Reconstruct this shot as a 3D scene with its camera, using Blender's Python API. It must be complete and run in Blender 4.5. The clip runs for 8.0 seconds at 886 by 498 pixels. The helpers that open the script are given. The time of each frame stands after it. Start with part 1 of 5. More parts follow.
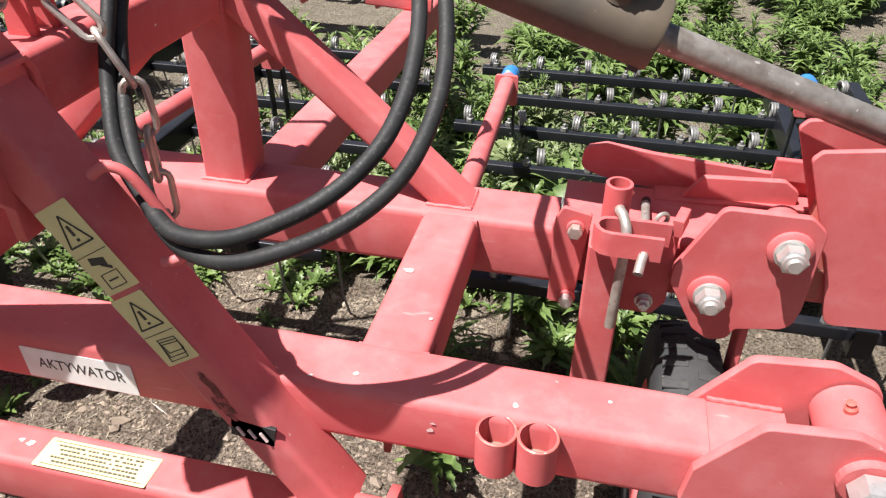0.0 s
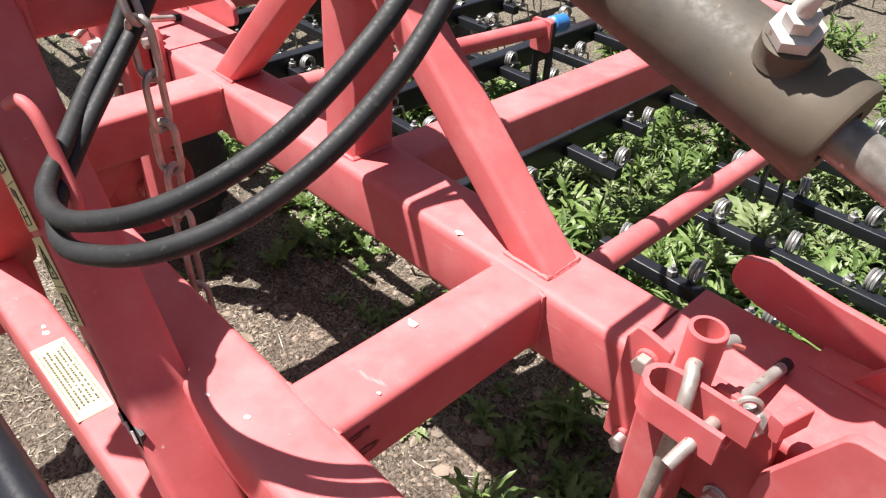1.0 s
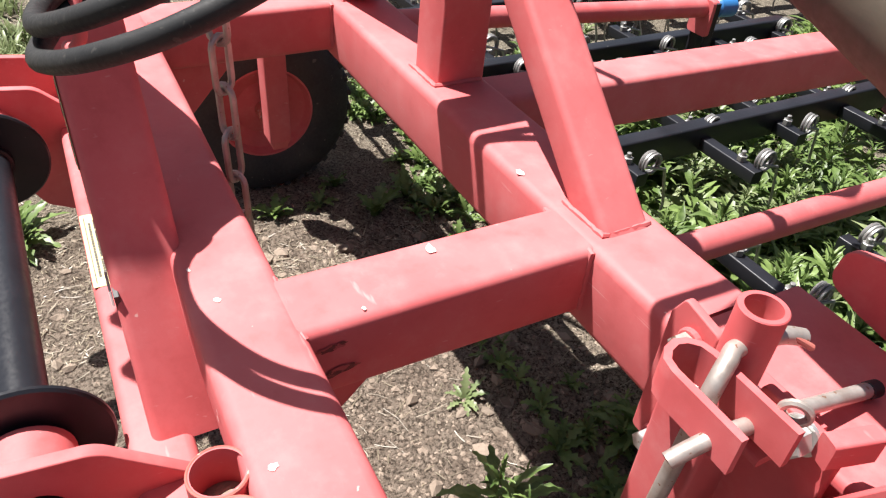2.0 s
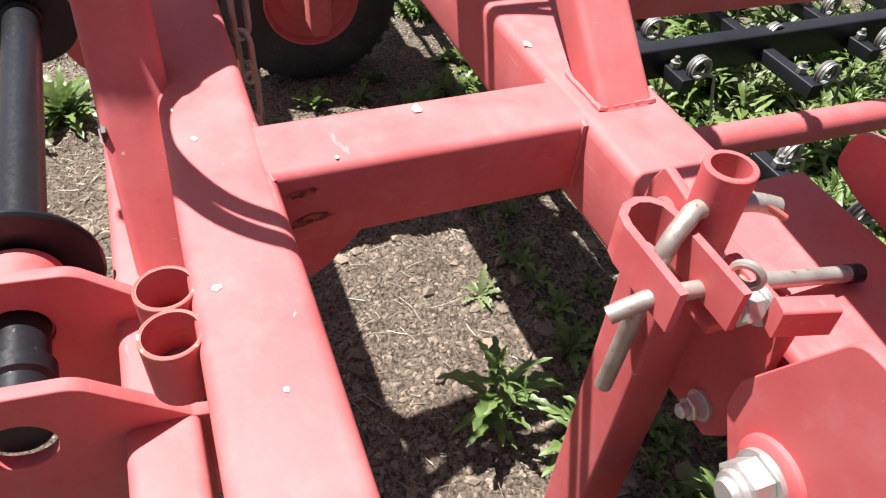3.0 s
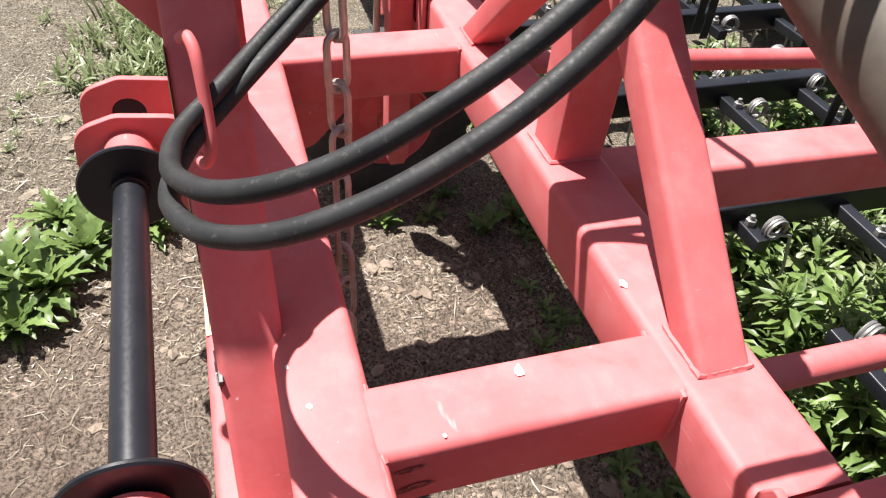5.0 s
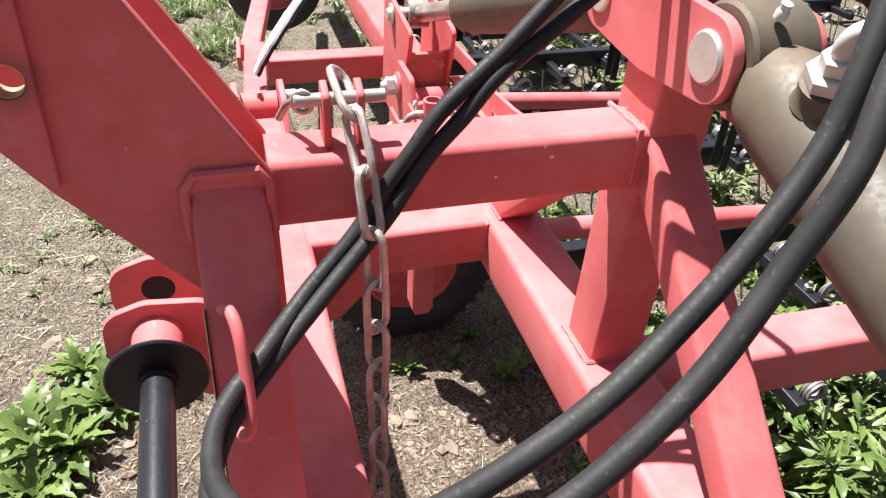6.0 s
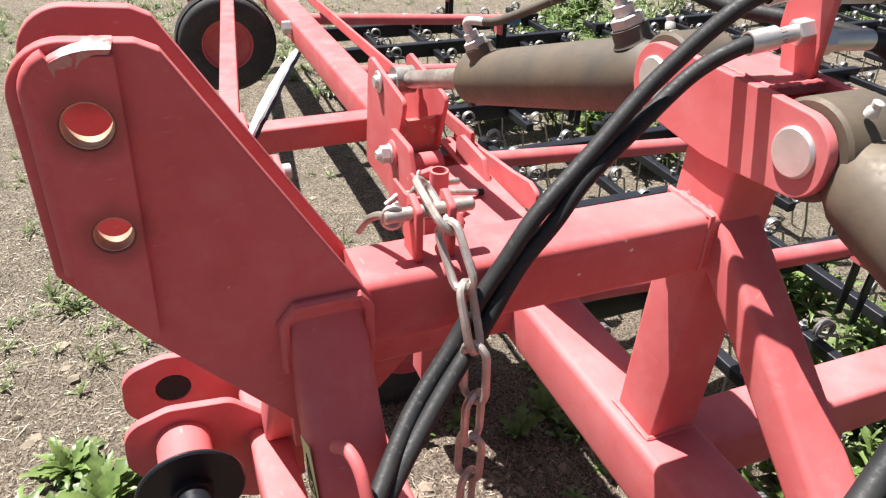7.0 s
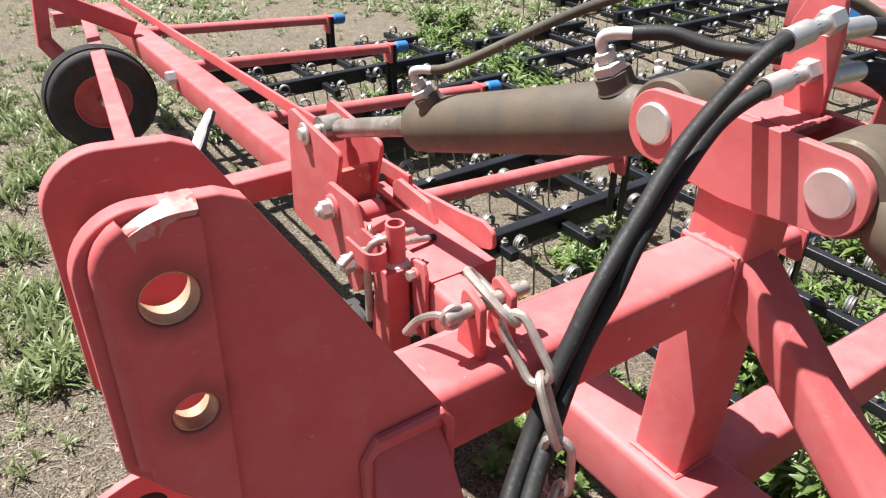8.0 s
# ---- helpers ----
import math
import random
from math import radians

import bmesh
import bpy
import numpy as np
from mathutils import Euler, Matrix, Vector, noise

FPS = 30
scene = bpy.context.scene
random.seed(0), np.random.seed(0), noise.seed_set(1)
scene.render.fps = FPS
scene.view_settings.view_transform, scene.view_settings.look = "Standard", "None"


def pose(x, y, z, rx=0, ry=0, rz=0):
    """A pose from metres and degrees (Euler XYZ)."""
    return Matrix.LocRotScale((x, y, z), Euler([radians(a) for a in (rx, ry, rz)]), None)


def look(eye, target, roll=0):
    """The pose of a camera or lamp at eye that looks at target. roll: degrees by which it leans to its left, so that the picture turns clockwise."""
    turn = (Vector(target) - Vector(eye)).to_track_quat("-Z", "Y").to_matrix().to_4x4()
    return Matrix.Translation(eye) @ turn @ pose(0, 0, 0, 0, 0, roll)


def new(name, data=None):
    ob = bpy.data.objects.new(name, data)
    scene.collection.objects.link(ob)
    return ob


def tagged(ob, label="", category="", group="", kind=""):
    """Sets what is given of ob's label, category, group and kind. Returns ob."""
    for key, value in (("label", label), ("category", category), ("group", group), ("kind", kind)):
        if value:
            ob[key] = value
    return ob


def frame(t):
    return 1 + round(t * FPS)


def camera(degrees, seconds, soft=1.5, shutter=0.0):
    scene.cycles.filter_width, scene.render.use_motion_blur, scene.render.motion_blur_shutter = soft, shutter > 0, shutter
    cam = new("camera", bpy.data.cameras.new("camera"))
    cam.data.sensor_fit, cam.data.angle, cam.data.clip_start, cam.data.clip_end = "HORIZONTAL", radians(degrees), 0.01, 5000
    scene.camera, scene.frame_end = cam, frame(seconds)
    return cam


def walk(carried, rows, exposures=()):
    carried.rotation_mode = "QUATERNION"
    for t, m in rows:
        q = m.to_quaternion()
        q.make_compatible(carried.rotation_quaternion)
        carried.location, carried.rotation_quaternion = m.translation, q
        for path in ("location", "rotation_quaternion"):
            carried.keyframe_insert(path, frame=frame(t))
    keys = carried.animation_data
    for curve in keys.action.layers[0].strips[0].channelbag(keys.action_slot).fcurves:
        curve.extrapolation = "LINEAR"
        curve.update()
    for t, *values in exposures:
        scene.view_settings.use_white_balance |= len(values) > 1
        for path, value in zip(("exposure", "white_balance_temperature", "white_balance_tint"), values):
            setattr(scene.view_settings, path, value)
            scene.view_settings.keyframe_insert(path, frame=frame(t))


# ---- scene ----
cam = camera(63.4, 8.0, soft=1.25)
PATH = [
    (0, (-0.004, 0.025, 1.623), (-0.376, 1.625, 0.481), 0.1),
    (0.5, (0.111, 0.273, 1.569), (-0.706, 1.684, 0.41), 1.5),
    (1, (0.245, 0.456, 1.58), (-0.881, 1.587, 0.374), 2.6),
    (1.2, (0.288, 0.494, 1.583), (-0.928, 1.504, 0.358), 3.2),
    (2.3, (0.315, 0.633, 1.397), (-1.053, 1.374, 0.139), 5.1),
    (2.5, (0.331, 0.652, 1.391), (-1.024, 1.322, 0.082), 4.8),
    (3, (0.381, 0.678, 1.385), (-0.931, 1.266, -0.005), 5.0),
    (3.5, (0.397, 0.707, 1.384), (-0.869, 1.278, -0.054), 4.9),
    (4, (0.352, 0.681, 1.437), (-0.909, 1.248, -0.008), 5.4),
    (4.5, (0.283, 0.662, 1.523), (-1.02, 1.173, 0.094), 5.1),
    (5, (0.201, 0.647, 1.59), (-1.203, 1.148, 0.257), 4.9),
    (5.2, (0.154, 0.642, 1.62), (-1.282, 1.149, 0.323), 4.7),
    (6.3, (0.052, 0.647, 1.751), (-1.517, 1.162, 0.624), 3.0),
    (6.5, (0.048, 0.63, 1.762), (-1.525, 1.173, 0.652), 2.9),
    (7, (-0.06, 0.501, 1.776), (-1.603, 1.176, 0.698), 2.5),
    (7.5, (-0.163, 0.386, 1.795), (-1.631, 1.241, 0.74), 1.7),
    (8, (-0.224, 0.387, 1.812), (-1.633, 1.356, 0.775), 0.4),
]
walk(cam, [(t, look(eye, target, roll)) for t, eye, target, roll in PATH],
     exposures=[(0, 1.16), (1.0, 1.30), (2.5, 1.30), (4.0, 1.27), (5.2, 1.44), (6.5, 1.54), (7.0, 1.41), (8.0, 1.31)])

# ---- world and light ----
SUN = Vector((-0.35, -0.245, 1.0)).normalized()
world = bpy.data.worlds.new("sky")
scene.world = world
world.use_nodes = True
wn = world.node_tree.nodes
sky = wn.new("ShaderNodeTexSky")
sky.sky_type, sky.sun_disc = "NISHITA", False
sky.dust_density = 3.0
sky.sun_elevation = math.asin(SUN.z)
sky.sun_rotation = math.atan2(SUN.x, SUN.y)
world.node_tree.links.new(sky.outputs[0], wn["Background"].inputs[0])
wn["Background"].inputs[1].default_value = 0.034
sun = new("sun", bpy.data.lights.new("sun", "SUN"))
sun.data.energy, sun.data.angle, sun.data.color = 5.0, radians(0.6), (1.0, 0.955, 0.925)
sun.matrix_world = look(tuple(SUN * 20), (0, 0, 0))

C = -0.68      # the machine's middle plane
GROUND = 0.19


# ---- materials ----
def nodes(name):
    m = bpy.data.materials.new(name)
    m.use_nodes = True
    return m, m.node_tree.nodes, m.node_tree.links, m.node_tree.nodes["Principled BSDF"]


def noise_node(n, l, scale, detail=5.0, rough=0.6, coord="Object"):
    tc, t = n.new("ShaderNodeTexCoord"), n.new("ShaderNodeTexNoise")
    t.inputs["Scale"].default_value, t.inputs["Detail"].default_value, t.inputs["Roughness"].default_value = scale, detail, rough
    l.new(tc.outputs[coord], t.inputs["Vector"])
    return t


def ramp(n, l, src, stops):
    r = n.new("ShaderNodeValToRGB")
    e = r.color_ramp.elements
    while len(e) < len(stops):
        e.new(0.5)
    for i, (p, c) in enumerate(stops):
        e[i].position, e[i].color = p, (*c, 1)
    l.new(src, r.inputs[0])
    return r


def mix(n, l, fac, a, b):
    x = n.new("ShaderNodeMix")
    x.data_type = "RGBA"
    for sock, v in ((0, fac), (6, a), (7, b)):
        if isinstance(v, (int, float)):
            x.inputs[sock].default_value = v
        elif isinstance(v, tuple):
            x.inputs[sock].default_value = (*v, 1)
        else:
            l.new(v, x.inputs[sock])
    return x.outputs[2]


def bump(n, l, b, src, strength, dist=0.002):
    k = n.new("ShaderNodeBump")
    k.inputs["Strength"].default_value, k.inputs["Distance"].default_value = strength, dist
    l.new(src, k.inputs["Height"])
    l.new(k.outputs[0], b.inputs["Normal"])


def surface(name, base, alt, scale=6.0, rough=0.5, metal=0.0, grain=60.0, bumps=0.15, dist=0.001, speck=None, spec=0.5, speck_at=0.68):
    """Two tones of one colour at two scales, with fine relief and, where given, specks of wear."""
    m, n, l, b = nodes(name)
    big, fine = noise_node(n, l, scale), noise_node(n, l, grain, 4.0)
    c = mix(n, l, ramp(n, l, big.outputs[0], [(0.35, (0, 0, 0)), (0.7, (1, 1, 1))]).outputs[0], base, alt)
    if speck:
        s = noise_node(n, l, grain * 0.55, 3.0, 0.5)
        c = mix(n, l, ramp(n, l, s.outputs[0], [(speck_at, (0, 0, 0)), (speck_at + 0.03, (1, 1, 1))]).outputs[0], c, speck)
    l.new(c, b.inputs["Base Color"])
    rr = ramp(n, l, fine.outputs[0], [(0.3, (rough * 0.8,) * 3), (0.7, (min(1, rough * 1.2),) * 3)])
    l.new(rr.outputs[0], b.inputs["Roughness"])
    b.inputs["Metallic"].default_value, b.inputs["Specular IOR Level"].default_value = metal, spec
    bump(n, l, b, fine.outputs[0], bumps, dist)
    return m


def red_paint(name, stains=()):
    """Sun-faded gloss paint: chalky bloom, darker patches, fine scuffs, and grease round the given holes (y, z, radius)."""
    m, n, l, b = nodes(name)
    big, mid, fine = noise_node(n, l, 2.6), noise_node(n, l, 17.0, 6, 0.68), noise_node(n, l, 95.0, 4)
    c = mix(n, l, ramp(n, l, big.outputs[0], [(0.35, (0, 0, 0)), (0.68, (1, 1, 1))]).outputs[0], (0.535, 0.104, 0.108), (0.575, 0.158, 0.160))
    c = mix(n, l, ramp(n, l, mid.outputs[0], [(0.50, (0, 0, 0)), (0.72, (0.42, 0.42, 0.42))]).outputs[0], c, (0.60, 0.232, 0.228))
    c = mix(n, l, ramp(n, l, mid.outputs[0], [(0.30, (0.38, 0.38, 0.38)), (0.46, (0, 0, 0))]).outputs[0], c, (0.42, 0.073, 0.071))
    tc, mp, scuff = n.new("ShaderNodeTexCoord"), n.new("ShaderNodeMapping"), n.new("ShaderNodeTexNoise")
    mp.inputs["Scale"].default_value = (14.0, 60.0, 210.0)
    mp.inputs["Rotation"].default_value = (0.3, 0.5, 0.7)
    scuff.inputs["Scale"].default_value, scuff.inputs["Detail"].default_value = 1.0, 3.0
    l.new(tc.outputs["Object"], mp.inputs[0]), l.new(mp.outputs[0], scuff.inputs["Vector"])
    c = mix(n, l, ramp(n, l, scuff.outputs[0], [(0.70, (0, 0, 0)), (0.76, (0.5, 0.5, 0.5))]).outputs[0], c, (0.62, 0.31, 0.30))
    spot = noise_node(n, l, 48.0, 3, 0.5)
    c = mix(n, l, ramp(n, l, spot.outputs[0], [(0.755, (0, 0, 0)), (0.78, (1, 1, 1))]).outputs[0], c, (0.62, 0.36, 0.33))
    if stains:
        sep = n.new("ShaderNodeSeparateXYZ")
        l.new(tc.outputs["Object"], sep.inputs[0])
        flat_co = n.new("ShaderNodeCombineXYZ")
        l.new(sep.outputs[1], flat_co.inputs[1]), l.new(sep.outputs[2], flat_co.inputs[2])
        for y, z, r in stains:
            dist = n.new("ShaderNodeVectorMath")
            dist.operation = "DISTANCE"
            dist.inputs[1].default_value = (0, y, z)
            l.new(flat_co.outputs[0], dist.inputs[0])
            wob = n.new("ShaderNodeMath")
            wob.operation = "MULTIPLY_ADD"
            wob.inputs[1].default_value = 0.022
            l.new(mid.outputs[0], wob.inputs[0]), l.new(dist.outputs["Value"], wob.inputs[2])
            rim = n.new("ShaderNodeMapRange")
            rim.interpolation_type = "SMOOTHSTEP"
            rim.inputs[1].default_value, rim.inputs[2].default_value = r + 0.030, r + 0.010
            rim.inputs[3].default_value, rim.inputs[4].default_value = 0.0, 0.62
            l.new(wob.outputs[0], rim.inputs[0])
            c = mix(n, l, rim.outputs[0], c, (0.20, 0.070, 0.060))
    l.new(c, b.inputs["Base Color"])
    rr = ramp(n, l, mid.outputs[0], [(0.32, (0.50,) * 3), (0.70, (0.74,) * 3)])
    l.new(rr.outputs[0], b.inputs["Roughness"])
    b.inputs["Specular IOR Level"].default_value = 0.30
    add = n.new("ShaderNodeMath")
    l.new(mid.outputs[0], add.inputs[0]), l.new(fine.outputs[0], add.inputs[1])
    bump(n, l, b, add.outputs[0], 0.12, 0.0011)
    return m


RED = red_paint("faded_red_paint")
RED_MAST = red_paint("greasy_red_paint", ((0.453, 1.557, 0.0193), (0.453, 1.463, 0.0163)))
SCRAPED = surface("scraped_edge", (0.46, 0.31, 0.28), (0.50, 0.13, 0.13), 75.0, 0.45, 0.15, 110, 0.4, 0.0012, (0.46, 0.11, 0.11), 0.5, 0.54)
RED_WORN = surface("worn_red_paint", (0.46, 0.10, 0.08), (0.40, 0.15, 0.12), 14.0, 0.5, 0, 120, 0.2, 0.001, (0.50, 0.34, 0.28), 0.5, 0.62)
BARE = surface("scraped_primer", (0.48, 0.34, 0.23), (0.38, 0.20, 0.14), 60.0, 0.5, 0.2, 150, 0.3, 0.001)
BLACK = surface("black_paint", (0.010, 0.011, 0.014), (0.018, 0.019, 0.024), 8.0, 0.36, 0, 140, 0.15, 0.0006, (0.10, 0.10, 0.10), 0.30, 0.74)
RUBBER = surface("hose_rubber", (0.014, 0.015, 0.016), (0.028, 0.028, 0.028), 20.0, 0.6, 0, 260, 0.25, 0.0006, (0.040, 0.039, 0.037), 0.30, 0.64)
DUSTY_HOSE = surface("dusty_hose_rubber", (0.11, 0.095, 0.072), (0.06, 0.054, 0.045), 14.0, 0.75, 0, 200, 0.25, 0.0006, (0.20, 0.17, 0.13), 0.3, 0.68)
GREY_DUST = surface("dusty_white_zinc", (0.60, 0.59, 0.56), (0.46, 0.45, 0.42), 25.0, 0.6, 0.25, 160, 0.2, 0.0006, (0.34, 0.29, 0.24), 0.4, 0.70)
TYRE = surface("tyre_rubber", (0.030, 0.031, 0.033), (0.055, 0.053, 0.05), 9.0, 0.75, 0, 120, 0.3, 0.001, (0.14, 0.12, 0.10), 0.4, 0.70)
STEEL = surface("zinc_steel", (0.70, 0.70, 0.68), (0.56, 0.56, 0.54), 25.0, 0.42, 0.75, 160, 0.15, 0.0005, (0.40, 0.34, 0.27), 0.5, 0.72)
GALV = surface("galvanised_chain", (0.50, 0.46, 0.42), (0.36, 0.30, 0.26), 40.0, 0.45, 0.6, 200, 0.3, 0.0006, (0.30, 0.17, 0.11), 0.5, 0.66)
BARREL = surface("dusty_cylinder_paint", (0.070, 0.062, 0.051), (0.125, 0.096, 0.064), 7.0, 0.62, 0.10, 110, 0.2, 0.0008, (0.21, 0.155, 0.10), 0.5, 0.73)
ROD = surface("greasy_rod", (0.19, 0.165, 0.14), (0.38, 0.36, 0.335), 26.0, 0.40, 0.45, 120, 0.2, 0.0008, (0.50, 0.47, 0.43), 0.5, 0.68)
BLUE = surface("blue_plastic", (0.03, 0.16, 0.42), (0.04, 0.20, 0.48), 20.0, 0.4, 0, 150, 0.1)
CREAM = surface("cream_sticker", (0.66, 0.60, 0.31), (0.60, 0.53, 0.27), 25.0, 0.5, 0, 200, 0.05)
WHITE = surface("white_sticker", (0.78, 0.77, 0.76), (0.70, 0.68, 0.66), 25.0, 0.5, 0, 200, 0.05)
# print on the labels, and the painted dark inside the leg and gland slots
INK_AND_SLOT = surface("ink_and_slot_black", (0.02, 0.02, 0.02), (0.03, 0.03, 0.03), 25.0, 0.5, 0, 200, 0.05)
CHIP = surface("paint_chip", (0.74, 0.60, 0.57), (0.66, 0.48, 0.45), 60.0, 0.6, 0, 200, 0.1)


# ---- mesh helpers ----
def part(name, data, material, parent=None, label="", smooth=False, sharp=38):
    """Links a bmesh (or a mesh) as one object, under a thing or a part."""
    if isinstance(data, bmesh.types.BMesh):
        me = bpy.data.meshes.new(name)
        bmesh.ops.recalc_face_normals(data, faces=data.faces[:])
        data.to_mesh(me)
        data.free()
    else:
        me = data
    if not me.materials:
        me.materials.append(material)
    if smooth:
        me.polygons.foreach_set("use_smooth", [True] * len(me.polygons))
        me.set_sharp_from_angle(angle=radians(sharp))
    ob = new(name, me)
    if parent:
        ob.parent = parent
    return tagged(ob, label)


def thing(name, label, category, group="", kind="", at=(0, 0, 0)):
    ob = new(name)
    ob.location = at
    ob.empty_display_size = 0.05
    return tagged(ob, label, category, group, kind)


def frame_of(p0, p1, up=(0, 0, 1)):
    """Matrix with z from p0 to p1 and y as near to up as can be."""
    p0, p1 = Vector(p0), Vector(p1)
    z = (p1 - p0).normalized()
    up = Vector(up)
    if abs(z.dot(up.normalized())) > 0.999:
        up = Vector((0, 1, 0))
    x = up.cross(z).normalized()
    y = z.cross(x)
    return Matrix((x, y, z)).transposed().to_4x4(), (p1 - p0).length


def round_rect(w, h, r, seg=4):
    pts = []
    for cx, cy, a0 in ((w / 2 - r, h / 2 - r, 0), (-w / 2 + r, h / 2 - r, 90), (-w / 2 + r, -h / 2 + r, 180), (w / 2 - r, -h / 2 + r, 270)):
        for k in range(seg + 1):
            a = radians(a0 + 90 * k / seg)
            pts.append((cx + r * math.cos(a), cy + r * math.sin(a)))
    return pts


def box_tube(p0, p1, w, h, r=0.012, up=(0, 0, 1), bm=None, open_ends=False, taper=1.0):
    """A square tube with rounded edges from p0 to p1; w across, h along up."""
    bm = bm or bmesh.new()
    m, length = frame_of(p0, p1, up)
    m = Matrix.Translation(p0) @ m
    prof = round_rect(w, h, r)
    a = [bm.verts.new(m @ Vector((x, y, 0))) for x, y in prof]
    b = [bm.verts.new(m @ Vector((x * taper, y * taper, length))) for x, y in prof]
    k = len(prof)
    for i in range(k):
        bm.faces.new((a[i], a[(i + 1) % k], b[(i + 1) % k], b[i]))
    if not open_ends:
        bm.faces.new(a[::-1])
        bm.faces.new(b)
    else:
        t = 0.006
        inner = round_rect(w - 2 * t, h - 2 * t, max(0.002, r - t))
        for z, ring in ((0, a), (length, b)):
            q = [bm.verts.new(m @ Vector((x, y, z))) for x, y in inner]
            d = [bm.verts.new(m @ Vector((x, y, z + (0.05 if z == 0 else -0.05)))) for x, y in inner]
            for i in range(k):
                bm.faces.new((ring[i], ring[(i + 1) % k], q[(i + 1) % k], q[i]))
                bm.faces.new((q[i], q[(i + 1) % k], d[(i + 1) % k], d[i]))
            bm.faces.new(d)
    return bm


def lathe(p0, p1, prof, seg=28, bm=None):
    """Turns (distance along, radius) pairs round the line from p0 towards p1."""
    bm = bm or bmesh.new()
    m, _ = frame_of(p0, p1)
    m = Matrix.Translation(p0) @ m
    rings = []
    for d, r in prof:
        if r < 1e-6:
            rings.append([bm.verts.new(m @ Vector((0, 0, d)))])
        else:
            rings.append([bm.verts.new(m @ Vector((r * math.cos(2 * math.pi * k / seg), r * math.sin(2 * math.pi * k / seg), d))) for k in range(seg)])
    for a, b in zip(rings, rings[1:]):
        for k in range(seg):
            if len(a) == 1 and len(b) == 1:
                continue
            if len(a) == 1:
                bm.faces.new((a[0], b[(k + 1) % seg], b[k]))
            elif len(b) == 1:
                bm.faces.new((a[k], a[(k + 1) % seg], b[0]))
            else:
                bm.faces.new((a[k], a[(k + 1) % seg], b[(k + 1) % seg], b[k]))
    return bm


def rod(p0, p1, r, seg=20, edge=0.002, bm=None):
    length = (Vector(p1) - Vector(p0)).length
    e = min(edge, r * 0.5, length * 0.3)
    return lathe(p0, p1, [(0, 0), (0, r - e), (e, r), (length - e, r), (length, r - e), (length, 0)], seg, bm)


def pipe(p0, p1, r, wall, seg=28, depth=None, bm=None):
    """A hollow pipe, open at p1 (and, with no depth, at p0)."""
    length = (Vector(p1) - Vector(p0)).length
    if depth is None:
        return lathe(p0, p1, [(0, r - wall), (0, r), (length, r), (length, r - wall), (0, r - wall)], seg, bm)
    return lathe(p0, p1, [(0, 0), (0, r), (length - 0.001, r), (length, r - 0.001), (length, r - wall), (length - depth, r - wall), (length - depth, 0)], seg, bm)


def smooth_path(points, n=10, closed=False):
    """Catmull-Rom through the points."""
    p = [Vector(q) for q in points]
    k = len(p)
    out = []
    for i in range(k if closed else k - 1):
        if closed:
            a, b, c, d = p[(i - 1) % k], p[i], p[(i + 1) % k], p[(i + 2) % k]
        else:
            a, b, c, d = p[max(i - 1, 0)], p[i], p[i + 1], p[min(i + 2, k - 1)]
        for j in range(n):
            t = j / n
            out.append(0.5 * ((2 * b) + (c - a) * t + (2 * a - 5 * b + 4 * c - d) * t * t + (3 * b - a - 3 * c + d) * t ** 3))
    if not closed:
        out.append(p[-1])
    return out


def sweep(path, r, seg=12, closed=False, bm=None):
    """A round bar along a path."""
    bm = bm or bmesh.new()
    p = [Vector(q) for q in path]
    k = len(p)
    rings, side = [], None
    for i in range(k):
        d = (p[(i + 1) % k] - p[i - 1]) if closed else (p[min(i + 1, k - 1)] - p[max(i - 1, 0)])
        d.normalize()
        if side is None:
            side = d.orthogonal().normalized()
        side = (side - d * side.dot(d)).normalized()
        up = d.cross(side)
        rings.append([bm.verts.new(p[i] + r * (side * math.cos(2 * math.pi * j / seg) + up * math.sin(2 * math.pi * j / seg))) for j in range(seg)])
    for i in range(k if closed else k - 1):
        a, b = rings[i], rings[(i + 1) % k]
        off = 0
        if closed and i == k - 1:
            off = min(range(seg), key=lambda o: (a[0].co - b[o].co).length)
        for j in range(seg):
            bm.faces.new((a[j], a[(j + 1) % seg], b[(j + 1 + off) % seg], b[(j + off) % seg]))
    if not closed:
        bm.faces.new(rings[0][::-1])
        bm.faces.new(rings[-1])
    return bm


def plate(outline, m, thick, holes=(), bevel=0.0015, name="plate"):
    """A flat steel plate: outline and round holes (x, y, r) in its own plane, laid by the matrix m, thick along m's z (centred)."""
    cu = bpy.data.curves.new(name, "CURVE")
    cu.dimensions, cu.fill_mode = "2D", "BOTH"
    cu.extrude, cu.bevel_depth, cu.bevel_resolution, cu.offset = thick / 2 - bevel, bevel, 1, -bevel
    loops = [list(outline)] + [[(x + r * math.cos(2 * math.pi * k / 24), y + r * math.sin(2 * math.pi * k / 24)) for k in range(24)] for x, y, r in holes]
    for pts in loops:
        s = cu.splines.new("POLY")
        s.points.add(len(pts) - 1)
        for q, (x, y) in zip(s.points, pts):
            q.co = (x, y, 0, 1)
        s.use_cyclic_u = True
    ob = bpy.data.objects.new(name, cu)
    me = bpy.data.meshes.new_from_object(ob)
    me.transform(m)
    bpy.data.objects.remove(ob)
    bpy.data.curves.remove(cu)
    me.materials.clear()
    return me


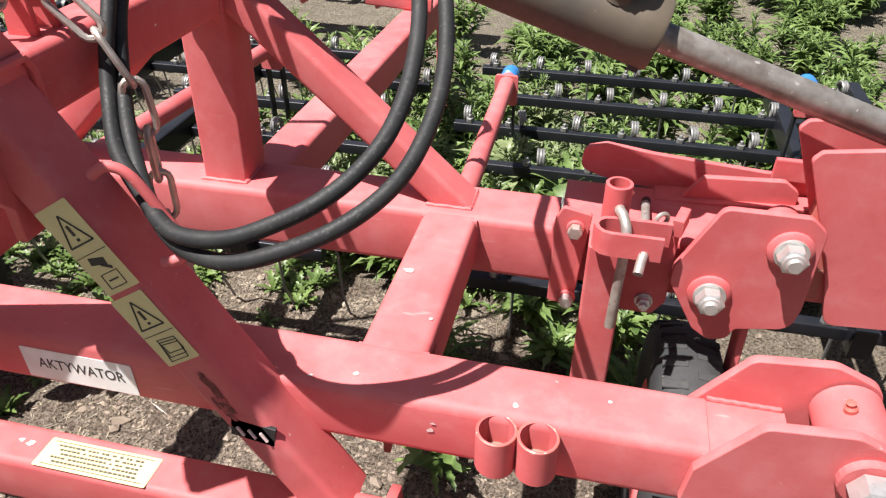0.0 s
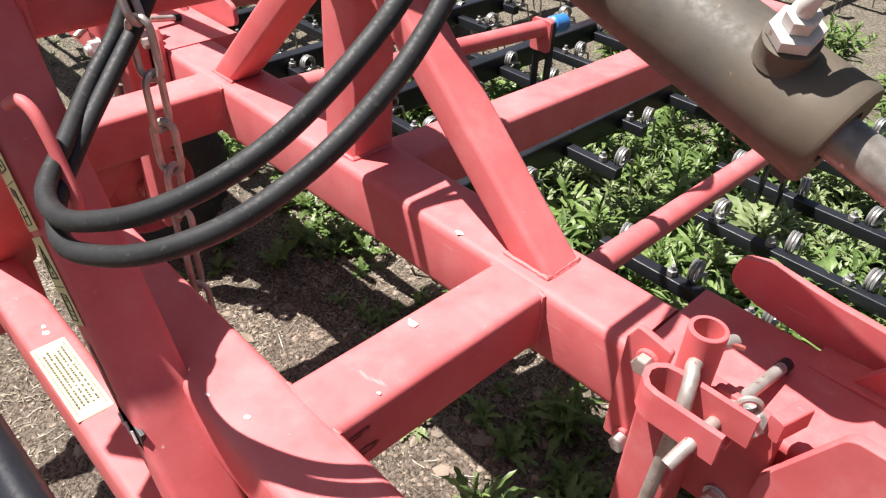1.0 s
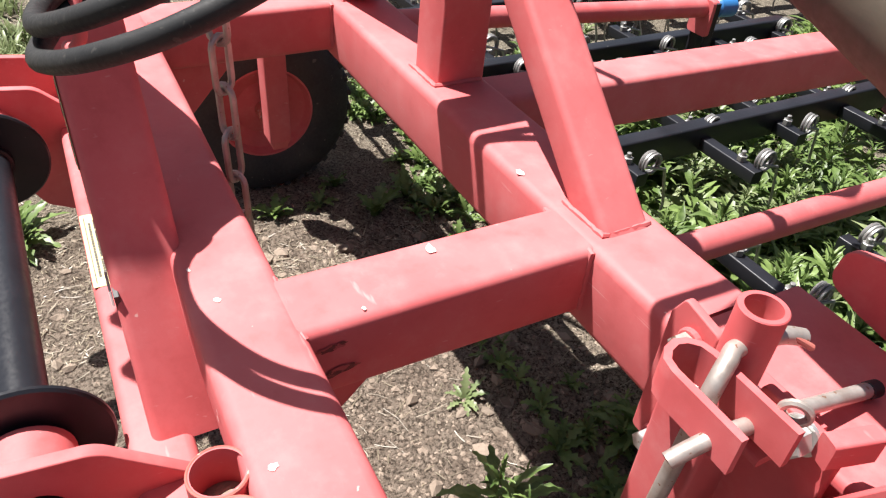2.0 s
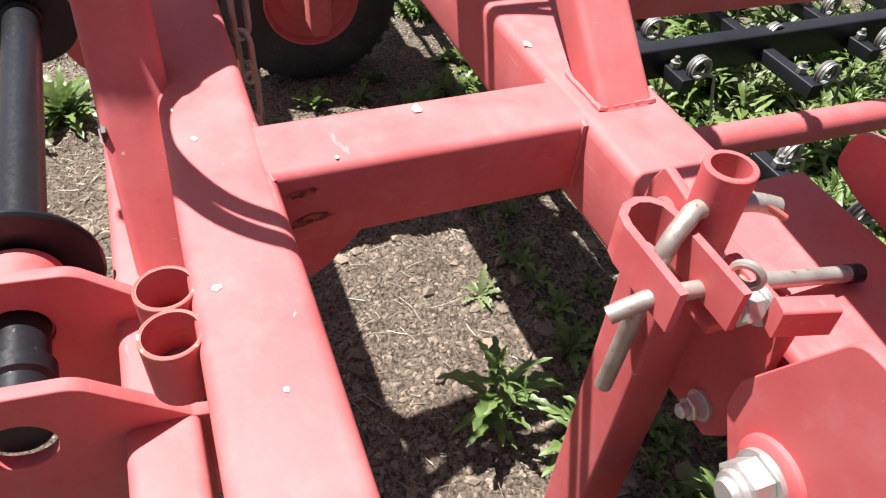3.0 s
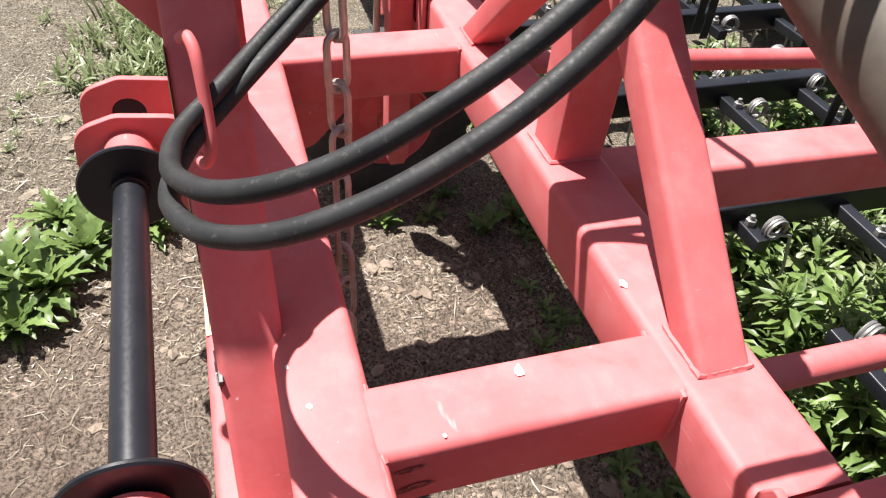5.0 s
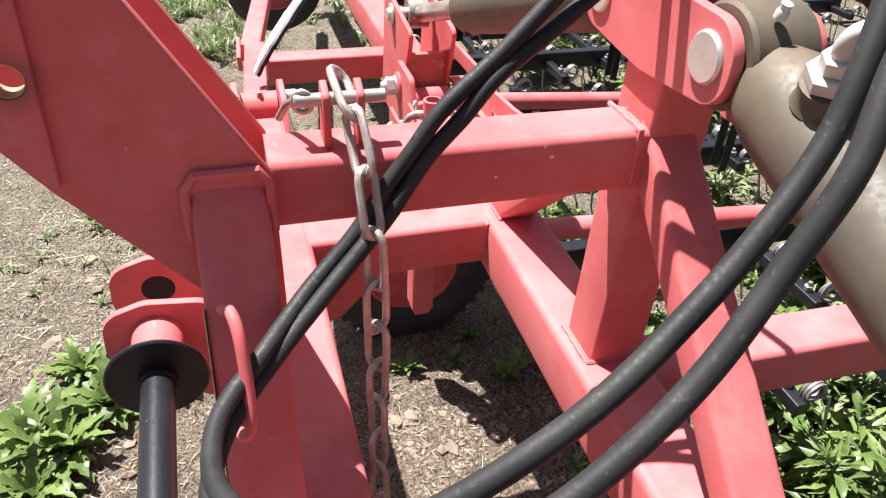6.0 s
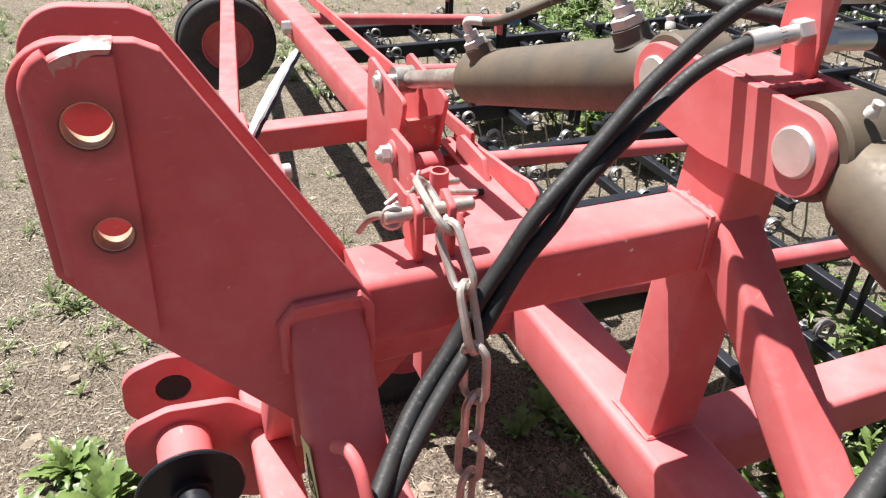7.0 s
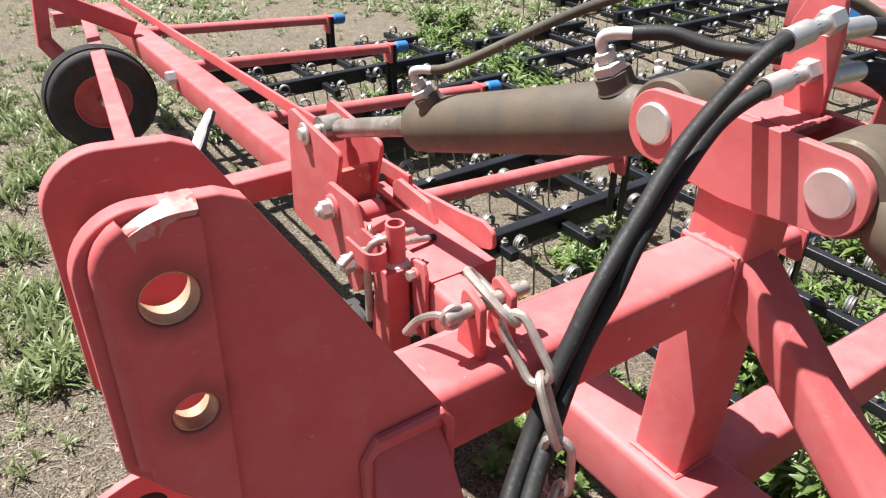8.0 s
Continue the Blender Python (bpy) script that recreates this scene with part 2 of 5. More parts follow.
def rounded(points, radii, seg=5):
    """A polygon with its corners rounded by the given radii."""
    out, k = [], len(points)
    for i in range(k):
        p, a, b, r = Vector(points[i]), Vector(points[i - 1]), Vector(points[(i + 1) % k]), radii[i] if isinstance(radii, (list, tuple)) else radii
        if r <= 0:
            out.append(tuple(p))
            continue
        u, v = (a - p).normalized(), (b - p).normalized()
        half = u.angle(v) / 2
        d = min(r / math.tan(half), (a - p).length * 0.49, (b - p).length * 0.49)
        r2 = d * math.tan(half)
        c = p + (u + v).normalized() * (r2 / math.sin(half))
        s, e = p + u * d - c, p + v * d - c
        for j in range(seg + 1):
            q = s.lerp(e, j / seg).normalized() * r2 + c
            out.append(tuple(q))
    return out


def XZ(y):
    """Plate plane: (x, z) drawn at this y."""
    return Matrix(((1, 0, 0, 0), (0, 0, -1, y), (0, 1, 0, 0), (0, 0, 0, 1)))


def YZ(x):
    """Plate plane: (y, z) drawn at this x."""
    return Matrix(((0, 0, 1, x), (1, 0, 0, 0), (0, 1, 0, 0), (0, 0, 0, 1)))


def XY(z):
    return Matrix.Translation((0, 0, z))


def hexagon(p0, p1, flats, bm=None):
    length = (Vector(p1) - Vector(p0)).length
    r = flats / math.sqrt(3)
    e = r * 0.14
    return lathe(p0, p1, [(0, 0), (0, r - e), (e * 0.5, r), (length - e * 0.5, r), (length, r - e), (length, 0)], 6, bm)


def bolt(parent, face, axis, flats=0.03, washer=0.022, stud=0.012, nut=0.022):
    """Washer, nut and the stud that stands out of it, on a face, along axis."""
    face, axis = Vector(face), Vector(axis).normalized()
    part("washer", lathe(face, face + axis, [(0, 0), (0, washer), (0.004, washer), (0.004, 0)], 24), STEEL, parent, smooth=True)
    part("nut", hexagon(face + axis * 0.004, face + axis * (0.004 + nut), flats), STEEL, parent, "galvanised hexagon nut")
    part("stud", rod(face + axis * (0.004 + nut), face + axis * (0.004 + nut + stud), flats * 0.33, 16), STEEL, parent, smooth=True)


def chips(parent, spots):
    """Flat scars of bare primer: (centre, normal, size)."""
    for c, nrm, size in spots:
        bm = bmesh.new()
        m, _ = frame_of(c, Vector(c) + Vector(nrm))
        ring = []
        for k in range(9):
            a = 2 * math.pi * k / 9
            r = size * random.uniform(0.45, 0.95)
            ring.append(bm.verts.new(Vector(c) + Vector(nrm) * 0.0008 + m @ Vector((r * math.cos(a) * 1.25, r * math.sin(a), 0))))
        bm.faces.new(ring)
        part("paint_chip", bm, CHIP, parent, "pale chip in the paint")


# ---- ground ----
def soil_material(name="dry_soil", crumbs=False):
    m, n, l, b = nodes(name)
    big, mid, fine = noise_node(n, l, 0.9, 4), noise_node(n, l, 14.0, 6, 0.65), noise_node(n, l, 120.0, 5, 0.7)
    c = mix(n, l, ramp(n, l, mid.outputs[0], [(0.32, (0, 0, 0)), (0.70, (1, 1, 1))]).outputs[0], (0.158, 0.115, 0.088), (0.355, 0.284, 0.224))
    c = mix(n, l, ramp(n, l, big.outputs[0], [(0.42, (0, 0, 0)), (0.62, (0.55, 0.55, 0.55))]).outputs[0], c, (0.305, 0.256, 0.202))
    tcx, sep = n.new("ShaderNodeTexCoord"), n.new("ShaderNodeSeparateXYZ")
    l.new(tcx.outputs["Object"], sep.inputs[0])
    wob = n.new("ShaderNodeMath")
    wob.operation = "MULTIPLY_ADD"
    wob.inputs[1].default_value = 1.6
    l.new(big.outputs[0], wob.inputs[0]), l.new(sep.outputs[0], wob.inputs[2])
    rng = n.new("ShaderNodeMapRange")
    rng.inputs[1].default_value, rng.inputs[2].default_value = -0.35, -1.3
    l.new(wob.outputs[0], rng.inputs[0])
    pale = mix(n, l, ramp(n, l, mid.outputs[0], [(0.30, (0, 0, 0)), (0.66, (1, 1, 1))]).outputs[0], (0.172, 0.147, 0.110), (0.365, 0.325, 0.252))
    back = n.new("ShaderNodeMapRange")
    back.inputs[1].default_value, back.inputs[2].default_value = 1.7, 3.0
    far, either = n.new("ShaderNodeMath"), n.new("ShaderNodeMath")
    far.operation, either.operation = "ADD", "MAXIMUM"
    l.new(sep.outputs[1], far.inputs[0]), l.new(mid.outputs[0], far.inputs[1])
    l.new(far.outputs[0], back.inputs[0])
    l.new(rng.outputs[0], either.inputs[0]), l.new(back.outputs[0], either.inputs[1])
    c = mix(n, l, either.outputs[0], c, pale)
    if crumbs:
        g = n.new("ShaderNodeNewGeometry")
        c = mix(n, l, ramp(n, l, g.outputs["Random Per Island"], [(0.0, (0.75, 0.75, 0.75)), (0.55, (0, 0, 0))]).outputs[0], c, (0.075, 0.056, 0.043))
        c = mix(n, l, ramp(n, l, g.outputs["Random Per Island"], [(0.75, (0, 0, 0)), (1.0, (0.45, 0.45, 0.45))]).outputs[0], c, (0.34, 0.275, 0.215))
    else:
        # shade in cracks and between grains, put into the colour as near-black brown
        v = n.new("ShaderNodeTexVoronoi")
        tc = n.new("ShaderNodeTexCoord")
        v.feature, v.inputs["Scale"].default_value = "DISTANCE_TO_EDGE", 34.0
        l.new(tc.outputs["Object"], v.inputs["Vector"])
        crack_shade = n.new("ShaderNodeMath")
        crack_shade.operation = "MULTIPLY"
        l.new(ramp(n, l, v.outputs[0], [(0.0, (1, 1, 1)), (0.10, (0, 0, 0))]).outputs[0], crack_shade.inputs[0])
        l.new(ramp(n, l, mid.outputs[0], [(0.45, (0, 0, 0)), (0.6, (0.8, 0.8, 0.8))]).outputs[0], crack_shade.inputs[1])
        c = mix(n, l, crack_shade.outputs[0], c, (0.055, 0.041, 0.031))
        # low grain of the bump painted dark, as shaded pits
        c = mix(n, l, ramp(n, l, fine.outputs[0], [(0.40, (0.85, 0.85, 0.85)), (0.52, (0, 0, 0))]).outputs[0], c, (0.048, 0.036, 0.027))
        c = mix(n, l, ramp(n, l, fine.outputs[0], [(0.60, (0, 0, 0)), (0.68, (0.75, 0.75, 0.75))]).outputs[0], c, (0.44, 0.36, 0.285))
    l.new(c, b.inputs["Base Color"])
    b.inputs["Roughness"].default_value, b.inputs["Specular IOR Level"].default_value = 0.95, 0.15
    add = n.new("ShaderNodeMath")
    l.new(mid.outputs[0], add.inputs[0]), l.new(fine.outputs[0], add.inputs[1])
    bump(n, l, b, add.outputs[0], 1.0, 0.004 if crumbs else 0.022)
    return m


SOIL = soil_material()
CRUMB = soil_material("soil_crumbs", True)


def height(x, y):
    """The lie of the soil."""
    h = 0.022 * noise.noise((x * 1.3, y * 1.3, 3.0)) + 0.014 * noise.noise((x * 5.0, y * 5.0, 7.0)) + 0.010 * noise.noise((x * 15.0, y * 15.0, 1.0)) + 0.006 * noise.noise((x * 33.0, y * 33.0, 4.0))
    return GROUND + h


def ground():
    fx = list(np.arange(-5.5, -2.4, 0.04)) + list(np.arange(-2.4, 0.7, 0.018)) + list(np.arange(0.7, 1.6, 0.04))
    fy = list(np.arange(-1.0, -0.4, 0.04)) + list(np.arange(-0.4, 2.5, 0.018)) + list(np.arange(2.5, 4.2, 0.04))
    step = [0.06 * 1.32 ** k for k in range(1, 27)]
    xs = list(fx[0] - np.cumsum(step))[::-1] + fx + list(fx[-1] + np.cumsum(step))
    ys = list(fy[0] - np.cumsum(step))[::-1] + fy + list(fy[-1] + np.cumsum(step))
    verts = [(x, y, height(x, y)) for y in ys for x in xs]
    w = len(xs)
    faces = [(j * w + i, j * w + i + 1, (j + 1) * w + i + 1, (j + 1) * w + i) for j in range(len(ys) - 1) for i in range(w - 1)]
    me = bpy.data.meshes.new("ground")
    me.from_pydata(verts, [], faces)
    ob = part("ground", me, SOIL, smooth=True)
    tagged(ob, "dry crumbly brown field soil with straw and weeds", "soil", kind="structure")


ground()

# ---- centre frame ----
TOP = 0.932
centre = thing("centre_frame", "faded red welded square-tube centre frame of a folding cultivator", "machine frame", at=(C, 0.9, GROUND))
centre.location = (0, 0, 0)
part("front_beam", box_tube((C - 0.86, 0.698, TOP - 0.05), (C + 0.86, 0.698, TOP - 0.05), 0.1, 0.1, 0.014), RED, centre, smooth=True)
part("rear_beam", box_tube((C - 0.63, 1.161, TOP - 0.061), (C + 0.63, 1.161, TOP - 0.061), 0.122, 0.122, 0.014), RED, centre, smooth=True)
for s in (1, -1):
    x = C + s * 0.438
    part("cross_tube", box_tube((x, 0.735, TOP - 0.051), (x, 1.105, TOP - 0.051), 0.1, 0.1, 0.013), RED, centre, smooth=True)
    g = rounded([(0.742, 0.845), (0.742, 0.70), (0.80, 0.72), (0.90, 0.83), (0.90, 0.845)], [0, 0, 0.05, 0.03, 0])
    part("gusset", plate(g, YZ(x - s * 0.02), 0.012), RED, centre)
part("rear_tube", box_tube((C, 1.21, 0.85), (C, 2.86, 0.81), 0.1, 0.1, 0.013), RED, centre, smooth=True)
part("rear_cross_piece", box_tube((-0.86, 2.50, 0.905), (-0.62, 2.50, 0.890), 0.03, 0.05, 0.006), RED, centre, smooth=True)
part("rear_post", box_tube((-0.655, 2.82, 0.25), (-0.655, 2.82, 0.84), 0.05, 0.03, 0.005, (0, 1, 0)), RED, centre, smooth=True)
part("hitch_beam", box_tube((C - 0.74, 0.592, 0.705), (C + 0.74, 0.592, 0.705), 0.072, 0.1, 0.012), RED, centre, smooth=True)

# headstock: two mast plates, legs, top tube
mast = rounded([(0.402, 1.428), (0.462, 1.342), (0.580, 1.200), (0.580, 1.158), (0.672, 1.158), (0.672, 1.338), (0.512, 1.606), (0.496, 1.614), (0.405, 1.622)],
               [0.012, 0, 0, 0, 0, 0, 0.004, 0.01, 0.066], 12)
for s in (1, -1):
    part("mast_plate", plate(mast, YZ(C + s * 0.050), 0.015, [(0.453, 1.557, 0.0190), (0.453, 1.463, 0.0160)]), RED_MAST, centre)
    dbl = rounded([(0.416, 1.419), (0.471, 1.345), (0.481, 1.6085), (0.421, 1.6125)], [0.012, 0.004, 0.004, 0.054], 12)
    part("doubler_plate", plate(dbl, YZ(C + s * 0.0620), 0.010, [(0.453, 1.557, 0.0193), (0.453, 1.463, 0.0163)]), RED_MAST, centre)
    run = [Vector((C + s * 0.0605, *q)) for q in [(0.4165, 1.430)] + dbl[-13:][::-1][:9]]
    run = [run[0].lerp(run[1], k / 40) for k in range(40)] + run[1:]
    bead = sweep(run, 0.0070, 12)
    for v in bead.verts:
        v.co.x += s * 0.0005 * math.sin(v.co.z * 760.0 + 1.6 * math.sin(v.co.z * 61.0))
    part("weld_bead", bead, RED, centre, smooth=True)
    for z, r in ((1.557, 0.019), (1.463, 0.016)):
        part("hole_wear", pipe((C + s * 0.0427, 0.453, z), (C + s * 0.0650, 0.453, z), r - 0.0002, 0.0012, 32), BARE, centre, "rim of the pin hole worn to bare metal", smooth=True)
    if s > 0:
        # bare, scraped rim over the rounded top corner, with a torn lower border on the face
        rim = rounded([(0.402, 1.428), (0.405, 1.622), (0.54, 1.610)], [0, 0.066, 0], 14)[1:]
        rim = [Vector(rim[i]).lerp(Vector(rim[i + 1]), k / (3 if i < len(rim) - 2 else 14)) for i in range(len(rim) - 1) for k in range(3 if i < len(rim) - 2 else 14)]
        rim = [q for q in rim if 0.420 < q.x < 0.484]
        bm, last = bmesh.new(), None
        for i, q in enumerate(rim):
            t = i / (len(rim) - 1)
            drop = 0.003 + 0.016 * math.exp(-((t - 0.12) / 0.13) ** 2) + 0.009 * math.sin(math.pi * min(1, t * 1.1)) * (0.7 + 0.3 * math.sin(i * 0.55)) * (0.8 + 0.2 * math.sin(i * 1.3 + 1))
            inner = Vector((0.45, 1.56))
            out, d = (q - inner).normalized() * 0.0009, (inner - q).normalized()
            p = q + out
            face = C + 0.0588 + 0.0087 * min(1, max(0, (q.x - 0.426) / 0.010))
            row = [bm.verts.new(v) for v in ((C + 0.0440 + 0.002 * math.sin(i * 0.9) ** 2, p.x, p.y), (C + 0.0565, p.x, p.y), (face, p.x + d.x * 0.004, p.y + d.y * 0.004), (face, q.x + d.x * (0.004 + drop), q.y + d.y * (0.004 + drop)))]
            if last:
                for k in range(3):
                    bm.faces.new((last[k], last[k + 1], row[k + 1], row[k]))
            last = row
        part("worn_edge", bm, SCRAPED, centre, "edge scraped to bare primer", smooth=True)
    a, b = Vector((C + s * -0.014, 0.624, 1.388)), Vector((C + s * 0.388, 0.624, 0.733))
    leg = box_tube(a, b, 0.080, 0.062, 0.011, (s * 0.852, 0, 0.523))
    bmesh.ops.bisect_plane(leg, geom=leg.verts[:] + leg.edges[:] + leg.faces[:], plane_co=(C + s * 0.057, 0, 0), plane_no=(-s, 0, 0), clear_outer=True)
    bmesh.ops.holes_fill(leg, edges=[e for e in leg.edges if e.is_boundary])
    leg = part("leg", leg, RED, centre, smooth=True)
    part("leg_weld", sweep([(C + s * 0.060, 0.580, 1.273), (C + s * 0.060, 0.580, 1.333), (C + s * 0.061, 0.592, 1.350), (C + s * 0.061, 0.657, 1.350), (C + s * 0.060, 0.667, 1.333), (C + s * 0.060, 0.667, 1.273)], 0.006, 8), RED, leg, smooth=True)
    if s > 0:
        # no opening is cut: a solid black bar paints the shade inside the slot
        part("leg_slot_shade", box_tube((C + s * 0.262, 0.587, 0.897), (C + s * 0.322, 0.587, 0.887), 0.006, 0.034, 0.001), INK_AND_SLOT, leg, "black bar for the shade inside the slot of the leg")

part("top_tube", box_tube((C, 0.668, 1.302), (C, 1.16, 1.299), 0.084, 0.085, 0.013), RED, centre, smooth=True)

# tower
part("tower_post", box_tube((C - 0.018, 1.172, TOP - 0.004), (C, 1.172, 1.44), 0.092, 0.085, 0.007, (0, 1, 0)), RED, centre, smooth=True)
for s in (1, -1):
    part("brace", box_tube((C + s * 0.486, 1.163, 0.885), (C + s * 0.004, 1.163, 1.330), 0.056, 0.072, 0.010, (0, -1, 0)), RED, centre, smooth=True)
PIN = (0.122, 1.466)
lug = rounded([(C - 0.165, 1.420), (C - 0.06, 1.41), (C, 1.405), (C + 0.06, 1.41), (C + 0.165, 1.420), (C + 0.165, 1.510), (C + 0.05, 1.513), (C - 0.05, 1.513), (C - 0.165, 1.510)],
              [0.043, 0, 0, 0, 0.043, 0.043, 0, 0, 0.043], 8)
for y in (1.126, 1.224):
    part("lug_plate", plate(lug, XZ(y), 0.014, [(C - PIN[0], PIN[1], 0.022), (C + PIN[0], PIN[1], 0.022)]), RED, centre)
part("lug_cap", box_tube((C - 0.055, 1.173, 1.506), (C + 0.055, 1.173, 1.506), 0.108, 0.012, 0.003), RED, centre)
part("cap_weld", sweep([(C - 0.056 + 0.004 * k, 1.1335 + 0.0012 * math.sin(k * 1.9), 1.5125) for k in range(29)], 0.0032, 8), RED, centre, smooth=True)
part("cap_weld", sweep([(C + 0.055 + 0.0012 * math.sin(k * 1.7), 1.132 + 0.004 * k, 1.512) for k in range(21)], 0.0036, 8), RED, centre, smooth=True)
for s in (1, -1):
    x = C + s * PIN[0]
    part("pivot_pin", rod((x, 1.114, PIN[1]), (x, 1.246, PIN[1]), 0.0285, 36, 0.003), STEEL, centre, "zinc-plated pivot pin", smooth=True)


# ---- folding cylinders ----
def fold_cylinder(s):
    cyl = thing("hydraulic_cylinder", "dusty grey-brown hydraulic folding cylinder with a greasy rod", "hydraulic cylinder", "folding cylinders")
    a, b = Vector((C + s * 0.122, 1.175, 1.466)), Vector((C + s * 1.188, 1.150, 1.125 if s > 0 else 1.098))
    d = (b - a).normalized()
    up = (Vector((0, 0, 1)) - d * d.z).normalized()
    part("eye", lathe(a - Vector((0, 0.04, 0)), a + Vector((0, 0.04, 0)), [(0, 0.031), (0, 0.053), (0.004, 0.057), (0.076, 0.057), (0.08, 0.053), (0.08, 0.031)], 32), BARREL, cyl, smooth=True)
    barrel = [(0.03, 0), (0.035, 0.040), (0.065, 0.053), (0.09, 0.0565), (0.62, 0.0565), (0.655, 0.0575), (0.66, 0.055), (0.66, 0.03), (0.64, 0.026), (0.64, 0)]
    part("barrel", lathe(a, b, barrel, 40), BARREL, cyl, smooth=True)
    # solid black block in place of the shaded hollow of the slot
    part("gland_slot_shade", box_tube(a + d * 0.635 - up * 0.052 - Vector((0, 0.024, 0)), a + d * 0.652 - up * 0.052 - Vector((0, 0.024, 0)), 0.010, 0.012, 0.002), INK_AND_SLOT, cyl)
    part("rod", lathe(a, b, [(0.63, 0), (0.63, 0.0235), (1.06, 0.0235), (1.065, 0.02), (1.065, 0)], 28), ROD, cyl, "rod with smeared grease", smooth=True)
    part("rod_eye", lathe(b - Vector((0, 0.028, 0)), b + Vector((0, 0.028, 0)), [(0, 0.016), (0, 0.038), (0.056, 0.038), (0.056, 0.016)], 24), ROD, cyl, smooth=True)
    for dist, tilt in ((0.125 if s > 0 else 0.092, 0.35), (0.575, 0.5)):
        base = a + d * dist
        out = (up - Vector((0, 1, 0)) * tilt).normalized()
        q = base + out * 0.050
        boss = part("port", lathe(q, q + out, [(0, 0), (0, 0.031), (0.006, 0.027), (0.024, 0.027), (0.024, 0)], 24), BARREL, cyl, smooth=True)
        part("union", hexagon(q + out * 0.024, q + out * 0.040, 0.043), GREY_DUST, boss, "dusty zinc-plated hexagon union")
        part("union_neck", hexagon(q + out * 0.040, q + out * 0.056, 0.027), GREY_DUST, boss)
        w = Vector((-s * 0.8, 0.6, 0)) if s < 0 else Vector((0.2, 0.98, 0))
        bend = smooth_path([q + out * 0.05, q + out * 0.066, q + out * 0.080 + w * 0.008, q + out * 0.086 + w * 0.026, q + out * 0.088 + w * 0.05], 6)
        part("elbow", sweep(bend, 0.0085, 12), GREY_DUST, boss, "zinc-plated elbow", smooth=True)
        e = bend[-1]
        if s < 0 and dist < 0.3:
            run = [e, e + w * 0.05 + Vector((0, 0, 0.004)), Vector((-0.80, 1.215, 1.552)), Vector((-0.72, 1.26, 1.55)), Vector((-0.64, 1.33, 1.53)), Vector((-0.60, 1.50, 1.40))]
        elif s < 0:
            run = [e, e + w * 0.06 + Vector((0, 0, 0.02)), Vector((-1.103, 1.28, 1.538)), Vector((-0.92, 1.32, 1.61)), Vector((-0.76, 1.36, 1.62)), Vector((-0.66, 1.45, 1.54)), Vector((-0.62, 1.60, 1.35))]
        else:
            run = [e, e + w * 0.06, e + w * 0.14 + Vector((0, 0, -0.05)), e + w * 0.18 + Vector((0, 0, -0.16))]
        near_end = s < 0 and dist < 0.3
        part("cylinder_hose", sweep(smooth_path(run, 8), 0.0105 if near_end else 0.0092, 12), RUBBER if near_end else DUSTY_HOSE, cyl, "worn black rubber hose" if near_end else "dusty brown rubber hose", smooth=True)
    nip = a + up * 0.060 + d * 0.02 - Vector((0, 0.012, 0))
    part("grease_nipple", lathe(nip, nip + up, [(0, 0), (0, 0.007), (0.007, 0.007), (0.010, 0.005), (0.016, 0.006), (0.019, 0)], 12), GREY_DUST, cyl, smooth=True)
    return cyl


fold_cylinder(1)
fold_cylinder(-1)


# ---- hoses ----
def hose(points, ends=(True, True)):
    h = thing("hydraulic_hose", "black rubber hydraulic hose looped through the frame eyelet", "hose", "hydraulic hoses")
    path = smooth_path(points, 10)
    part("hose", sweep(path, 0.0099, 14), RUBBER, h, smooth=True)
    for k, on in ((0, ends[0]), (-1, ends[1])):
        if on:
            e = Vector(path[k])
            d = (e - Vector(path[1 if k == 0 else -2])).normalized()
            part("ferrule", lathe(e - d * 0.045, e + d * 0.02, [(0, 0.011), (0, 0.0135), (0.035, 0.0135), (0.037, 0.010), (0.065, 0.0095), (0.065, 0)], 20), STEEL, h, "crimped zinc ferrule", smooth=True)
            part("hose_nut", hexagon(e + d * 0.015, e + d * 0.038, 0.026), STEEL, h)
    return h


hose([(-0.645, 1.160, 1.617), (-0.650, 1.092, 1.600), (-0.665, 1.010, 1.521), (-0.655, 0.934, 1.450), (-0.635, 0.861, 1.396), (-0.626, 0.825, 1.353), (-0.618, 0.791, 1.312), (-0.601, 0.750, 1.263),
      (-0.563, 0.693, 1.226), (-0.497, 0.636, 1.203), (-0.439, 0.593, 1.192), (-0.374, 0.584, 1.198), (-0.317, 0.599, 1.217), (-0.268, 0.627, 1.240), (-0.234, 0.671, 1.266), (-0.218, 0.723, 1.294),
      (-0.216, 0.786, 1.330), (-0.226, 0.855, 1.370), (-0.247, 0.922, 1.414), (-0.267, 0.979, 1.463), (-0.285, 1.023, 1.517), (-0.304, 1.049, 1.574), (-0.330, 1.074, 1.627), (-0.362, 1.114, 1.676),
      (-0.402, 1.180, 1.697), (-0.444, 1.278, 1.648), (-0.475, 1.381, 1.497), (-0.487, 1.444, 1.285)], (True, False))
